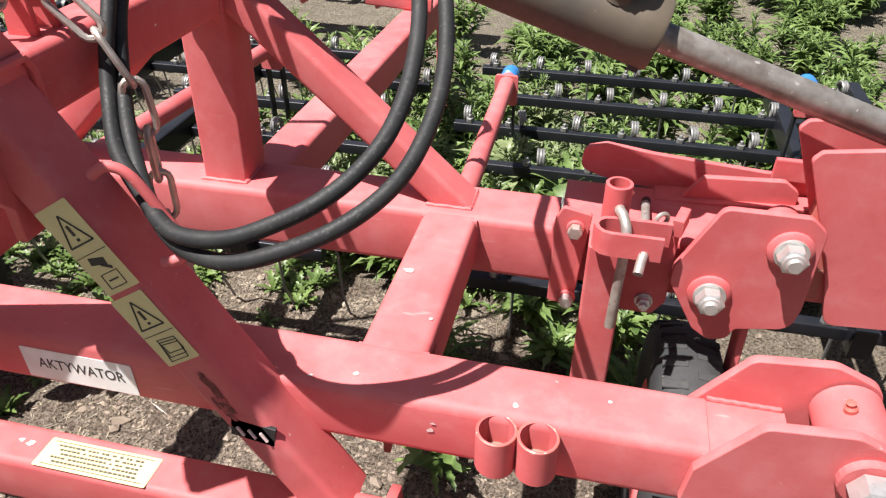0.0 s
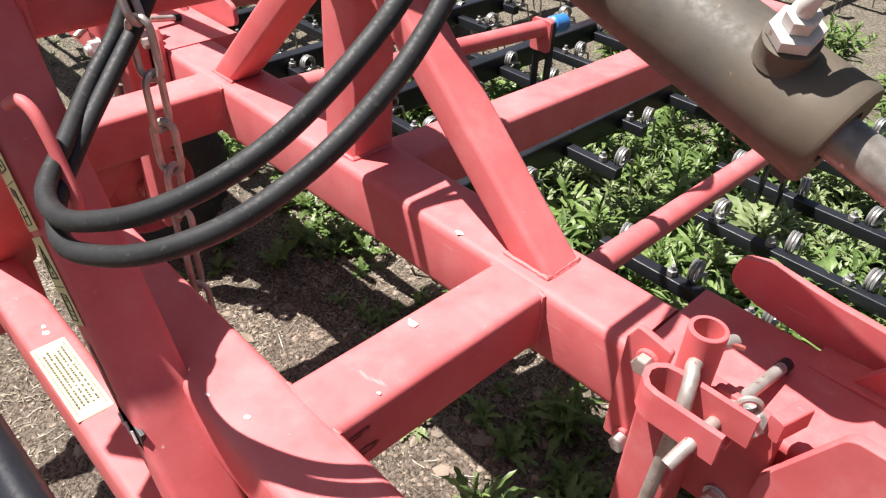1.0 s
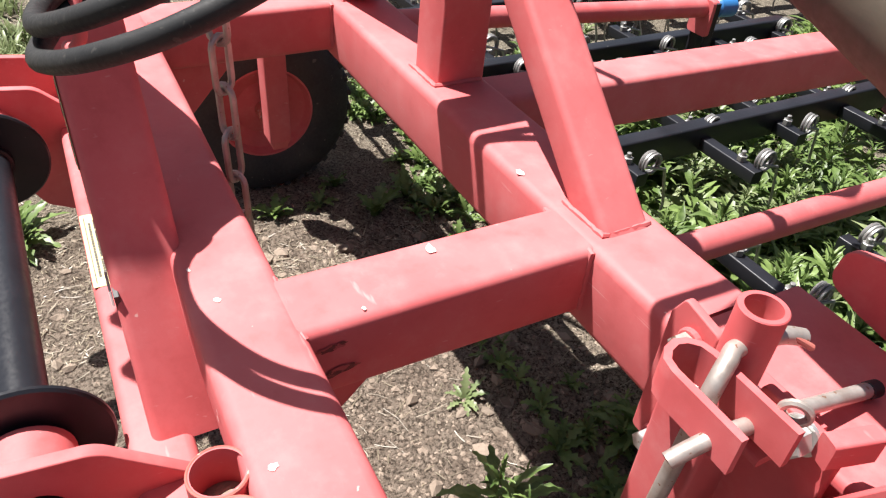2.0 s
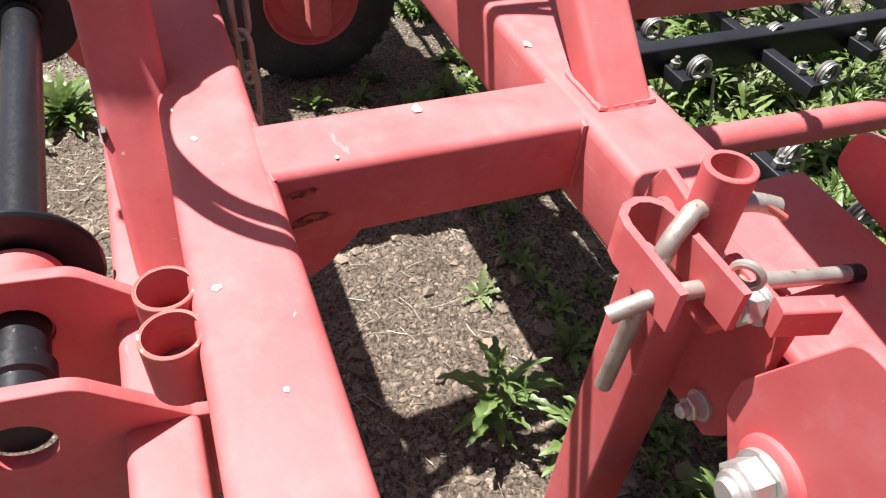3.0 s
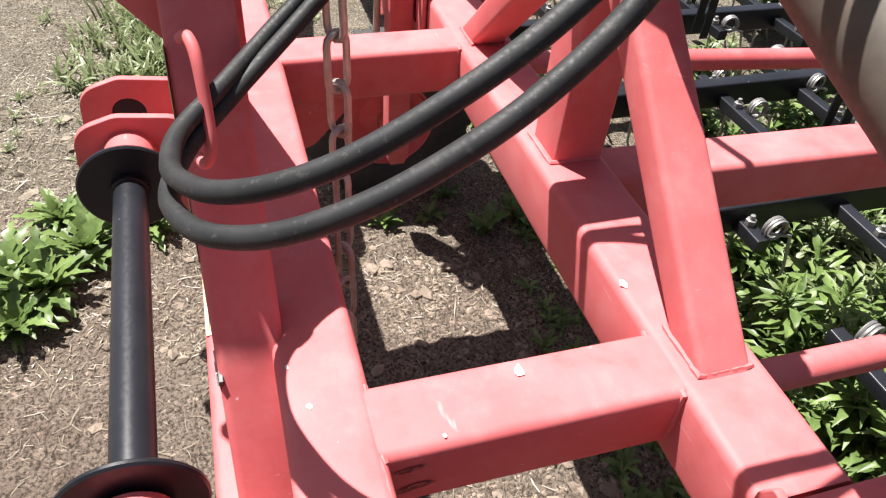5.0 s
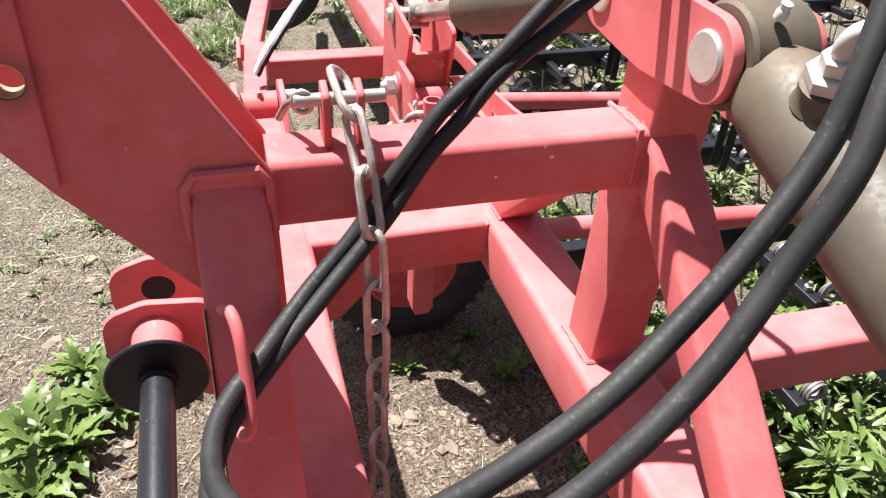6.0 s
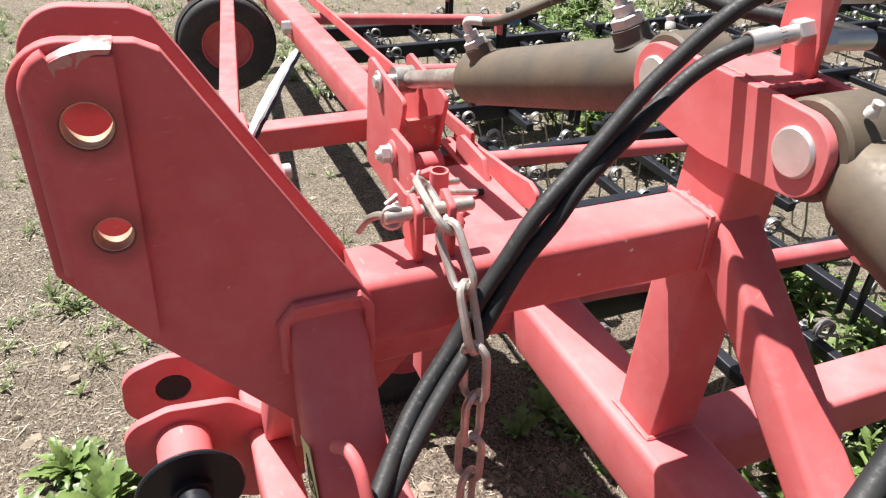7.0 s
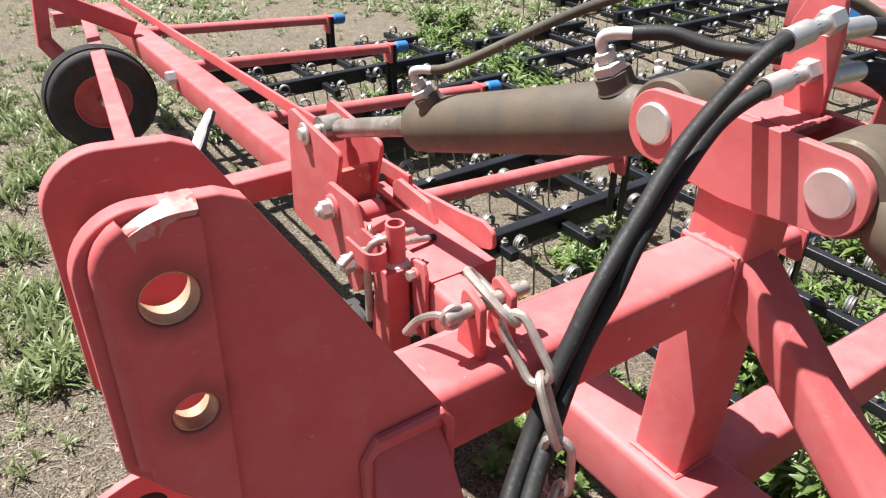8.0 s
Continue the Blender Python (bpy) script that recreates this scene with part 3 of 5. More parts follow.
hose([(-0.660, 1.168, 1.557), (-0.665, 1.118, 1.548), (-0.675, 1.066, 1.518), (-0.663, 0.991, 1.466), (-0.644, 0.923, 1.424), (-0.631, 0.882, 1.385), (-0.622, 0.838, 1.342), (-0.604, 0.791, 1.284),
      (-0.564, 0.724, 1.234), (-0.507, 0.654, 1.195), (-0.443, 0.600, 1.173), (-0.373, 0.579, 1.172), (-0.306, 0.589, 1.191), (-0.246, 0.617, 1.216), (-0.204, 0.666, 1.244), (-0.186, 0.728, 1.276),
      (-0.183, 0.790, 1.311), (-0.192, 0.851, 1.347), (-0.210, 0.915, 1.394), (-0.231, 0.969, 1.455), (-0.244, 1.008, 1.518), (-0.271, 1.038, 1.574), (-0.306, 1.088, 1.626), (-0.343, 1.171, 1.656),
      (-0.382, 1.282, 1.607), (-0.412, 1.392, 1.455), (-0.422, 1.463, 1.244)], (True, False))

bracket = rounded([(-0.676, 1.50), (-0.632, 1.50), (-0.632, 1.60), (-0.642, 1.655), (-0.676, 1.655), (-0.696, 1.61), (-0.696, 1.555), (-0.684, 1.53)], [0, 0, 0.02, 0.03, 0.03, 0.02, 0.02, 0.02])
part("hose_bracket", plate(bracket, XZ(1.204), 0.010), RED, centre)


bulk = thing("hydraulic_pipes", "zinc-plated hydraulic couplings and hoses behind the hose bracket", "hydraulic couplings")
for x, z, e in ((-0.660, 1.602, (-0.56, 1.66, 1.46)), (-0.654, 1.549, (-0.50, 1.62, 1.40))):
    part("coupling", rod((x, 1.211, z), (x + 0.002, 1.30, z - 0.004), 0.0125, 20), STEEL, bulk, smooth=True)
    part("coupling_nut", hexagon((x, 1.213, z), (x, 1.233, z), 0.030), STEEL, bulk)
    part("rear_hose", sweep(smooth_path([(x, 1.29, z - 0.004), (x + 0.01, 1.36, z - 0.015), (x + 0.03, 1.46, z - 0.06), e, (e[0], e[1] + 0.25, e[2] - 0.35)], 8), 0.011, 12), RUBBER, bulk, "black rubber hose", smooth=True)


# ---- chain ----
def link_path(l, w, n=6):
    pts = []
    r = w / 2
    for k in range(n + 1):
        a = math.pi * k / n
        pts.append((r * math.cos(a), l / 2 - r + r * math.sin(a), 0))
    for k in range(n + 1):
        a = math.pi + math.pi * k / n
        pts.append((r * math.cos(a), -l / 2 + r + r * math.sin(a), 0))
    return pts


def chain(points, links, pitch=0.066, wire=0.0048):
    ch = thing("lifting_chain", "rusty galvanised steel chain hanging from a pinned bracket", "chain")
    path = smooth_path(points, 20)
    dist = [0.0]
    for a, b in zip(path, path[1:]):
        dist.append(dist[-1] + (b - a).length)
    bm = sweep(link_path(pitch + 2.0 * wire, 0.028), wire, 8, True)
    me = bpy.data.meshes.new("link")
    bmesh.ops.recalc_face_normals(bm, faces=bm.faces[:])
    bm.to_mesh(me)
    bm.free()
    for k in range(links):
        def at(d):
            i = min(range(len(dist)), key=lambda q: abs(dist[q] - d))
            return path[i]
        a, b = at(k * pitch), at((k + 1) * pitch)
        if (b - a).length < 0.01:
            break
        mat, _ = frame_of(a, b, (0.3, 1, 0))
        ob = part("link", me, GALV, ch, smooth=True)
        ob.matrix_local = Matrix.Translation((a + b) / 2) @ mat @ pose(0, 0, 0, 90, 0, 0) @ pose(0, 0, 0, 0, 40 + 90 * (k % 2) + 8 * math.sin(k * 2.1), 0)
    return ch


chain([(-0.708, 0.757, 1.412), (-0.674, 0.758, 1.410), (-0.640, 0.764, 1.380), (-0.600, 0.768, 1.332), (-0.577, 0.770, 1.278), (-0.573, 0.771, 1.190), (-0.576, 0.772, 1.080), (-0.577, 0.772, 0.960), (-0.570, 0.772, 0.820), (-0.565, 0.770, 0.760), (-0.562, 0.770, 0.660), (-0.560, 0.770, 0.600)], 12)
ear = rounded([(-0.702, 1.335), (-0.660, 1.335), (-0.662, 1.406), (-0.694, 1.418)], [0, 0, 0.008, 0.008])
for y in (0.737, 0.775):
    part("chain_ear", plate(ear, XZ(y), 0.008, [(-0.680, 1.396, 0.0085)]), RED, centre)
pin = part("chain_pin", rod((-0.680, 0.703, 1.396), (-0.680, 0.806, 1.396), 0.0078, 14), GALV, centre, "zinc-plated retaining pin", smooth=True)
part("pin_ring", sweep([Vector((-0.681 + 0.002 * math.cos(a), 0.713 + 0.010 * math.cos(a), 1.394 + 0.012 * math.sin(a))) for a in np.linspace(0, 2 * math.pi, 16, False)], 0.0035, 8, True), GALV, pin, smooth=True)
part("pin_clip", sweep(smooth_path([(-0.684, 0.711, 1.392), (-0.700, 0.705, 1.388), (-0.718, 0.697, 1.374), (-0.730, 0.689, 1.354)], 6), 0.0045, 8), ROD, pin, smooth=True)

# hose eyelet on the leg
part("hose_eyelet", sweep(smooth_path([(-0.532, 0.604, 1.243), (-0.514, 0.612, 1.253), (-0.492, 0.618, 1.240), (-0.465, 0.620, 1.194), (-0.447, 0.618, 1.160), (-0.449, 0.610, 1.144), (-0.470, 0.604, 1.138)], 8), 0.0065, 10), RED, centre, smooth=True)

# ---- hitch shaft with its lugs ----
def axis(u):
    """A point on the line of the hitch shaft, which hangs a little askew."""
    return (C + u, 0.4543 + 0.028 * u, 0.772)


shaft = thing("hitch_cross_shaft", "black-painted steel cross shaft with round guide flanges", "hitch shaft")
part("shaft", rod(axis(-0.398), axis(0.60), 0.029, 32), BLACK, shaft, smooth=True)
for s in (1, -1):
    u = 0.377 if s > 0 else -0.262
    part("flange", lathe(axis(u - s * 0.005), axis(u + s), [(0, 0.026), (0, 0.086), (0.003, 0.089), (0.007, 0.089), (0.010, 0.086), (0.010, 0.026)], 48), BLACK, shaft, smooth=True)
    part("collar", lathe(axis(u - s * 0.02), axis(u + s), [(0, 0.0265), (0.002, 0.034), (0.02, 0.034), (0.02, 0.0265)], 32), BLACK, shaft, smooth=True)
lugp = rounded([(0.655, 0.60), (0.655, 0.745), (0.622, 0.754), (0.535, 0.838), (0.430, 0.850), (0.352, 0.825), (0.345, 0.735), (0.380, 0.690), (0.450, 0.690), (0.50, 0.60), (0.56, 0.57)],
               [0, 0, 0.01, 0.04, 0.05, 0.05, 0.05, 0.03, 0.04, 0.03, 0.03], 6)
for s in (1, -1):
    for u in ((0.462, 0.607) if s > 0 else (-0.385, -0.530)):
        part("hitch_lug", plate(lugp, YZ(C + u), 0.016, [(*axis(u)[1:], 0.033)]), RED, centre)
    u0, u1 = (0.390, 0.466) if s > 0 else (-0.276, -0.390)
    part("hitch_sleeve", lathe(axis(u0), axis(u1), [(0, 0.03), (0, 0.047), (abs(u1 - u0), 0.047), (abs(u1 - u0), 0.03)], 32), RED, centre, smooth=True)
# black disc added so that the outer far bore looks dark, not see-through
part("bore_dark_disc", rod(axis(-0.524), axis(-0.535), 0.0332, 28), BLACK, centre, "black disc added for the dark greasy look of the bore", smooth=True)
part("shaft_ring", lathe(axis(0.520), axis(0.60), [(0, 0.0285), (0.002, 0.0345), (0.022, 0.0345), (0.026, 0.0285)], 32), BLACK, shaft, "dark locking ring", smooth=True)

# pen-like sockets on the front beam
for x in (-0.0755, -0.0235):
    part("pin_socket", pipe((x, 0.630, 0.866), (x, 0.630, 0.928), 0.0265, 0.0038, 32, 0.05), RED, centre, smooth=True)
    part("socket_rim", lathe((x, 0.630, 0.9255), (x, 0.630, 1), [(0, 0.0228), (0.0022, 0.0232), (0.0030, 0.0248), (0.0022, 0.0263), (0, 0.0266)], 32), RED_WORN, centre, "rusty rim of the socket", smooth=True)
    part("socket_dust", lathe((x, 0.630, 0.878), (x, 0.630, 1), [(0, 0.0228), (0.004, 0.0227), (0.009, 0.012), (0.010, 0)], 24), CRUMB, centre, "dry soil lying in the socket", smooth=True)


# ---- stand post, hinge and wing, both sides ----
def U(s, u, y, z):
    return (C + s * u, y, z)


def mirror(s, pts):
    p = [(C + s * u, z) for u, z in pts]
    return p if s > 0 else p[::-1]


def stand(s):
    st = thing("parking_stand", "red sliding parking stand with a bent locking pin", "parking stand", "parking stands")
    part("stand_post", box_tube(U(s, 0.722, 1.056, 0.46), U(s, 0.722, 1.056, 0.950), 0.066, 0.058, 0.005, (0, 1, 0)), RED, st, smooth=True)
    part("stand_tip", box_tube(U(s, 0.722, 1.056, 0.46), U(s, 0.722, 1.056, 0.435), 0.062, 0.054, 0.005, (0, 1, 0), taper=0.72), RED, st)
    part("stand_bracket", plate(rounded(mirror(s, [(0.750, 0.79), (0.815, 0.79), (0.835, 0.82), (0.835, 0.978), (0.750, 0.978)]), 0.006), XZ(1.084), 0.010), RED, st)
    tube = part("stand_tube", pipe(U(s, 0.725, 1.072, 0.950), U(s, 0.725, 1.072, 1.052), 0.0222, 0.0055, 28, 0.06), RED, st, smooth=True)
    part("tube_collar", lathe(U(s, 0.725, 1.072, 0.944), U(s, 0.725, 1.072, 2), [(0, 0.0222), (0, 0.031), (0.008, 0.0305), (0.012, 0.0265), (0.014, 0.0222)], 28), GREY_DUST, tube, smooth=True)
    part("stand_lid", box_tube(U(s, 0.700, 1.085, 0.940), U(s, 0.795, 1.085, 0.940), 0.09, 0.010, 0.003), RED, st)
    strap = [U(s, 0.815, 1.038, 0.986), U(s, 0.722, 1.038, 0.986), U(s, 0.708, 1.035, 0.986), U(s, 0.699, 1.026, 0.986), U(s, 0.696, 1.015, 0.986), U(s, 0.700, 1.003, 0.986), U(s, 0.709, 0.994, 0.986), U(s, 0.722, 0.991, 0.986), U(s, 0.801, 0.991, 0.986)]
    bm = bmesh.new()
    rows = []
    for k, p in enumerate(strap):
        d = Vector(strap[min(k + 1, 8)]) - Vector(strap[max(k - 1, 0)])
        n = Vector((d.y, -d.x, 0)).normalized() * 0.0038
        rows.append([bm.verts.new(Vector(p) + n * e + Vector((0, 0, f))) for e, f in ((-1, -0.021), (1, -0.021), (1, 0.021), (-1, 0.021))])
    for a, b in zip(rows, rows[1:]):
        for k in range(4):
            bm.faces.new((a[k], a[(k + 1) % 4], b[(k + 1) % 4], b[k]))
    bm.faces.new(rows[0]), bm.faces.new(rows[-1][::-1])
    part("strap", bm, RED, st, smooth=True)
    hook = smooth_path([U(s, 0.742, 1.006, 0.808), U(s, 0.744, 1.008, 0.88), U(s, 0.746, 1.011, 0.965), U(s, 0.744, 1.018, 0.998), U(s, 0.737, 1.034, 1.013), U(s, 0.730, 1.052, 1.016), U(s, 0.733, 1.100, 1.014), U(s, 0.740, 1.126, 1.008)], 8)
    pin = part("locking_pin", sweep(hook, 0.0086, 14), GALV, st, "bent zinc-plated locking pin", smooth=True)
    part("split_pin", rod(U(s, 0.738, 1.108, 1.016), U(s, 0.752, 1.128, 1.004), 0.0035, 10), RED_WORN, pin)
    part("cross_pin", sweep(smooth_path([U(s, 0.768, 0.958, 0.958), U(s, 0.771, 0.976, 0.968), U(s, 0.775, 1.000, 0.976), U(s, 0.777, 1.08, 0.966), U(s, 0.782, 1.203, 0.945)], 8), 0.0078, 14), GALV, st, "zinc-plated cross pin, bent at one end", smooth=True)
    part("pin_cap", rod(U(s, 0.7818, 1.198, 0.9455), U(s, 0.783, 1.216, 0.943), 0.0090, 14), BLACK, st, "dark end cap", smooth=True)
    ring = sweep([Vector(U(s, 0.798, 1.050, 1.006)) + Vector((s * 0.009 * math.cos(a), 0.006 * math.cos(a), 0.0105 * math.sin(a))) for a in np.linspace(0, 2 * math.pi, 18, False)], 0.0040, 8, True)
    part("lynch_ring", ring, GALV, st, "spring ring of the lynch pin", smooth=True)
    part("stop_block", box_tube(U(s, 0.826, 1.062, 0.984), U(s, 0.839, 1.106, 0.986), 0.018, 0.030, 0.003), RED, st)
    bolt(st, U(s, 0.800, 1.076, 0.968), (0, -1, 0), 0.028, 0.019, 0.012, 0.018)
    bolt(st, U(s, 0.798, 1.079, 0.819), (0, -1, 0), 0.022, 0.016, 0.010, 0.013)


def hinge(s):
    """Fixed plates at the rear beam's end, and the wing frame that swings on them."""
    end = rounded(mirror(s, [(0.628, 0.78), (0.675, 0.78), (0.680, 0.86), (0.690, 0.975), (0.640, 0.985), (0.628, 0.96)]), 0.006)
    part("end_plate", plate(end, XZ(1.092), 0.010), RED, centre)
    for u, z in ((0.664, 0.948), (0.663, 0.797)):
        b = part("bolt_boss", rod(U(s, u, 1.087, z), U(s, u, 1.080, z), 0.016, 18), RED, centre)
        part("bolt_head", hexagon(U(s, u, 1.080, z), U(s, u, 1.064, z), 0.022), GALV if z > 0.9 else STEEL, b, "zinc-plated bolt head")
    part("hinge_box", box_tube(U(s, 0.635, 1.195, 0.877), U(s, 0.96, 1.195, 0.877), 0.185, 0.112, 0.008), RED, centre, smooth=True)
    pl = rounded(mirror(s, [(0.832, 0.880), (0.833, 0.914), (0.890, 1.034), (1.02, 1.034), (1.047, 1.010), (1.048, 0.86), (1.04, 0.815), (0.955, 0.800), (0.945, 0.775), (0.915, 0.768), (0.885, 0.788)]), [0.01, 0.01, 0.02, 0.02, 0.02, 0.01, 0.03, 0.01, 0.02, 0.02, 0.02])
    part("hinge_plate", plate(pl, XZ(1.064), 0.014), RED, centre)
    low = rounded(mirror(s, [(0.832, 0.880), (0.833, 0.914), (0.880, 0.982), (1.02, 0.990), (1.047, 0.97), (1.048, 0.86), (1.04, 0.815), (0.955, 0.800), (0.915, 0.768), (0.885, 0.788)]), 0.012)
    part("hinge_plate", plate(low, XZ(1.262), 0.014), RED, centre)
    for u, z, w in ((0.898, 0.870, 0.038), (1.001, 0.973, 0.038)):
        b = part("hinge_boss", lathe(U(s, u, 1.058, z), U(s, u, 0.5, z), [(0, 0.0), (0, 0.036), (0.006, 0.035), (0.010, 0.029), (0.010, 0)], 24), RED, centre, smooth=True)
        face = Vector(U(s, u, 1.048, z))
        part("hinge_washer", lathe(face, face + Vector((0, -1, 0)), [(0, 0), (0, 0.0265), (0.005, 0.0265), (0.005, 0)], 28), STEEL, b, smooth=True)
        part("hinge_nut", hexagon(face + Vector((0, -0.005, 0)), face + Vector((0, -0.027, 0)), w * 1.08), STEEL, b, "large zinc-plated hinge nut")
        part("hinge_stud", lathe(face + Vector((0, -0.027, 0)), face + Vector((0, -1, 0)), [(0, 0), (0, 0.0175), (0.005, 0.0165), (0.006, 0.0125), (0.010, 0.0125), (0.012, 0.011), (0.012, 0)], 20), STEEL, b, smooth=True)

    wing = thing("wing_frame", "faded red folding wing frame of a cultivator", "machine frame", "wing frames")
    long = 4.22
    part("wing_beam", box_tube(U(s, 1.13, 1.185, 0.89), U(s, long, 1.185, 0.91), 0.11, 0.11, 0.013), RED, wing, smooth=True)
    cheek = rounded(mirror(s, [(1.098, 0.815), (1.071, 0.926), (0.998, 1.118), (1.010, 1.133), (1.27, 1.170), (1.295, 1.155), (1.32, 0.99), (1.34, 0.83)]), [0.02, 0, 0.01, 0.01, 0.02, 0.02, 0.0, 0.02])
    part("cheek_plate", plate(cheek, XZ(1.090), 0.012), RED, wing)
    part("cheek_plate", plate(cheek, XZ(1.205), 0.012), RED, wing)
    part("cheek_block", box_tube(U(s, 1.0, 1.148, 0.90), U(s, 1.12, 1.148, 0.90), 0.10, 0.11, 0.01), RED, wing)
    part("cheek_web", box_tube(U(s, 1.055, 1.148, 0.955), U(s, 1.075, 1.148, 0.955), 0.103, 0.20, 0.004), RED_WORN, wing, "rusty web between the cheek plates")
    part("hinge_barrel", lathe(U(s, 1.012, 1.100, 0.945), U(s, 1.012, 2, 0.945), [(0, 0.012), (0, 0.032), (0.096, 0.032), (0.096, 0.012)], 28), RED, wing, smooth=True)
    part("cylinder_pin", rod(U(s, 1.188, 1.066, 1.125), U(s, 1.188, 1.228, 1.125), 0.017, 20), STEEL, wing, smooth=True)
    part("pin_washer", rod(U(s, 1.188, 1.083, 1.125), U(s, 1.188, 1.076, 1.125), 0.030, 24), STEEL, wing, smooth=True)
    arm = rounded(mirror(s, [(0.655, 0.955), (0.66, 1.0), (0.70, 1.012), (0.79, 1.0), (0.99, 0.985), (1.15, 0.985), (1.15, 0.90), (0.86, 0.905), (0.80, 0.925), (0.70, 0.94)]), [0.02, 0.02, 0.02, 0.02, 0, 0, 0, 0.02, 0.02, 0.02])
    part("lever_arm", plate(arm, XZ(1.30), 0.012), RED, wing)
    part("lever_strap", box_tube(U(s, 1.0, 1.285, 1.0), U(s, long, 1.285, 0.965), 0.012, 0.045, 0.004), RED, wing)
    part("lever_flange", box_tube(U(s, 0.80, 1.272, 0.93), U(s, 1.15, 1.272, 0.945), 0.06, 0.010, 0.003), RED, wing)
    # front hinge and the diagonal arm
    for y in (0.640, 0.752):
        fp = rounded(mirror(s, [(0.835, 0.845), (0.842, 0.915), (0.905, 1.003), (1.0, 1.012), (1.06, 0.985), (1.07, 0.90), (1.02, 0.84)]), [0.01, 0.01, 0.02, 0.03, 0.03, 0.03, 0.03])
        part("front_hinge_plate", plate(fp, XZ(y), 0.014), RED, centre)
    b = part("front_hinge_boss", rod(U(s, 1.024, 0.634, 0.952), U(s, 1.024, 0.622, 0.952), 0.034, 24), RED, centre)
    part("front_hinge_nut", hexagon(U(s, 1.024, 0.622, 0.952), U(s, 1.024, 0.592, 0.952), 0.044), STEEL, b, "large zinc-plated hinge nut")
    part("front_hinge_pin", rod(U(s, 1.024, 0.758, 0.952), U(s, 1.024, 0.792, 0.952), 0.020, 24), STEEL, b, "end of the zinc-plated hinge pin", smooth=True)
    part("beam_end", box_tube(U(s, 0.852, 0.696, TOP - 0.052), U(s, 0.958, 0.696, TOP - 0.052), 0.096, 0.096, 0.006), RED, centre, smooth=True)
    part("hinge_weld", sweep([U(s, 0.862 + 0.004 * k, 0.7440 + 0.0008 * math.sin(k * 1.7), TOP - 0.003) for k in range(24)], 0.0040, 8), RED, centre, smooth=True)
    part("arm_hub", lathe(U(s, 1.024, 0.652, 0.950), U(s, 1.024, 2, 0.950), [(0, 0.0), (0, 0.042), (0.09, 0.042), (0.09, 0)], 28), RED, wing, smooth=True)
    part("grease_nipple", lathe(U(s, 1.010, 0.700, 0.988), U(s, 1.000, 0.700, 1.028), [(0, 0), (0, 0.008), (0.006, 0.008), (0.009, 0.005), (0.014, 0.006), (0.016, 0)], 12), RED_WORN, wing, "rusty grease nipple", smooth=True)
    arm = box_tube(U(s, 1.03, 0.690, 0.948), U(s, 1.47, 0.716, 0.950), 0.062, 0.052, 0.006)
    box_tube(U(s, 1.45, 0.713 if s > 0 else 0.700, 0.950), U(s, 3.87, 1.093 if s > 0 else 1.030, 0.958), 0.060, 0.050, 0.006, bm=arm)
    part("diagonal_arm", arm, RED, wing, smooth=True)
    part("arm_clip", box_tube(U(s, 1.34, 0.664, 0.955), U(s, 1.43, 0.669, 0.985), 0.012, 0.05, 0.003), RED, wing)
    part("wing_cross", box_tube(U(s, 1.44, 0.745, 0.90), U(s, 1.44, 1.14, 0.90), 0.08, 0.08, 0.01), RED, wing, smooth=True)
    part("wing_cross", box_tube(U(s, long - 0.05, 0.90, 0.91), U(s, long - 0.05, 1.24, 0.91), 0.08, 0.08, 0.01), RED, wing, smooth=True)
    part("beam_bolt", hexagon(U(s, 2.62, 1.13, 0.92), U(s, 2.62, 1.09, 0.92), 0.05), STEEL, wing)
    if s < 0:
        wing.matrix_world = Matrix.Translation((-1.65, 0, 0.90 - 0.022)) @ Matrix.Rotation(radians(1.4), 4, "Y").inverted() @ Matrix.Translation((1.65, 0, -0.90))
    return wing


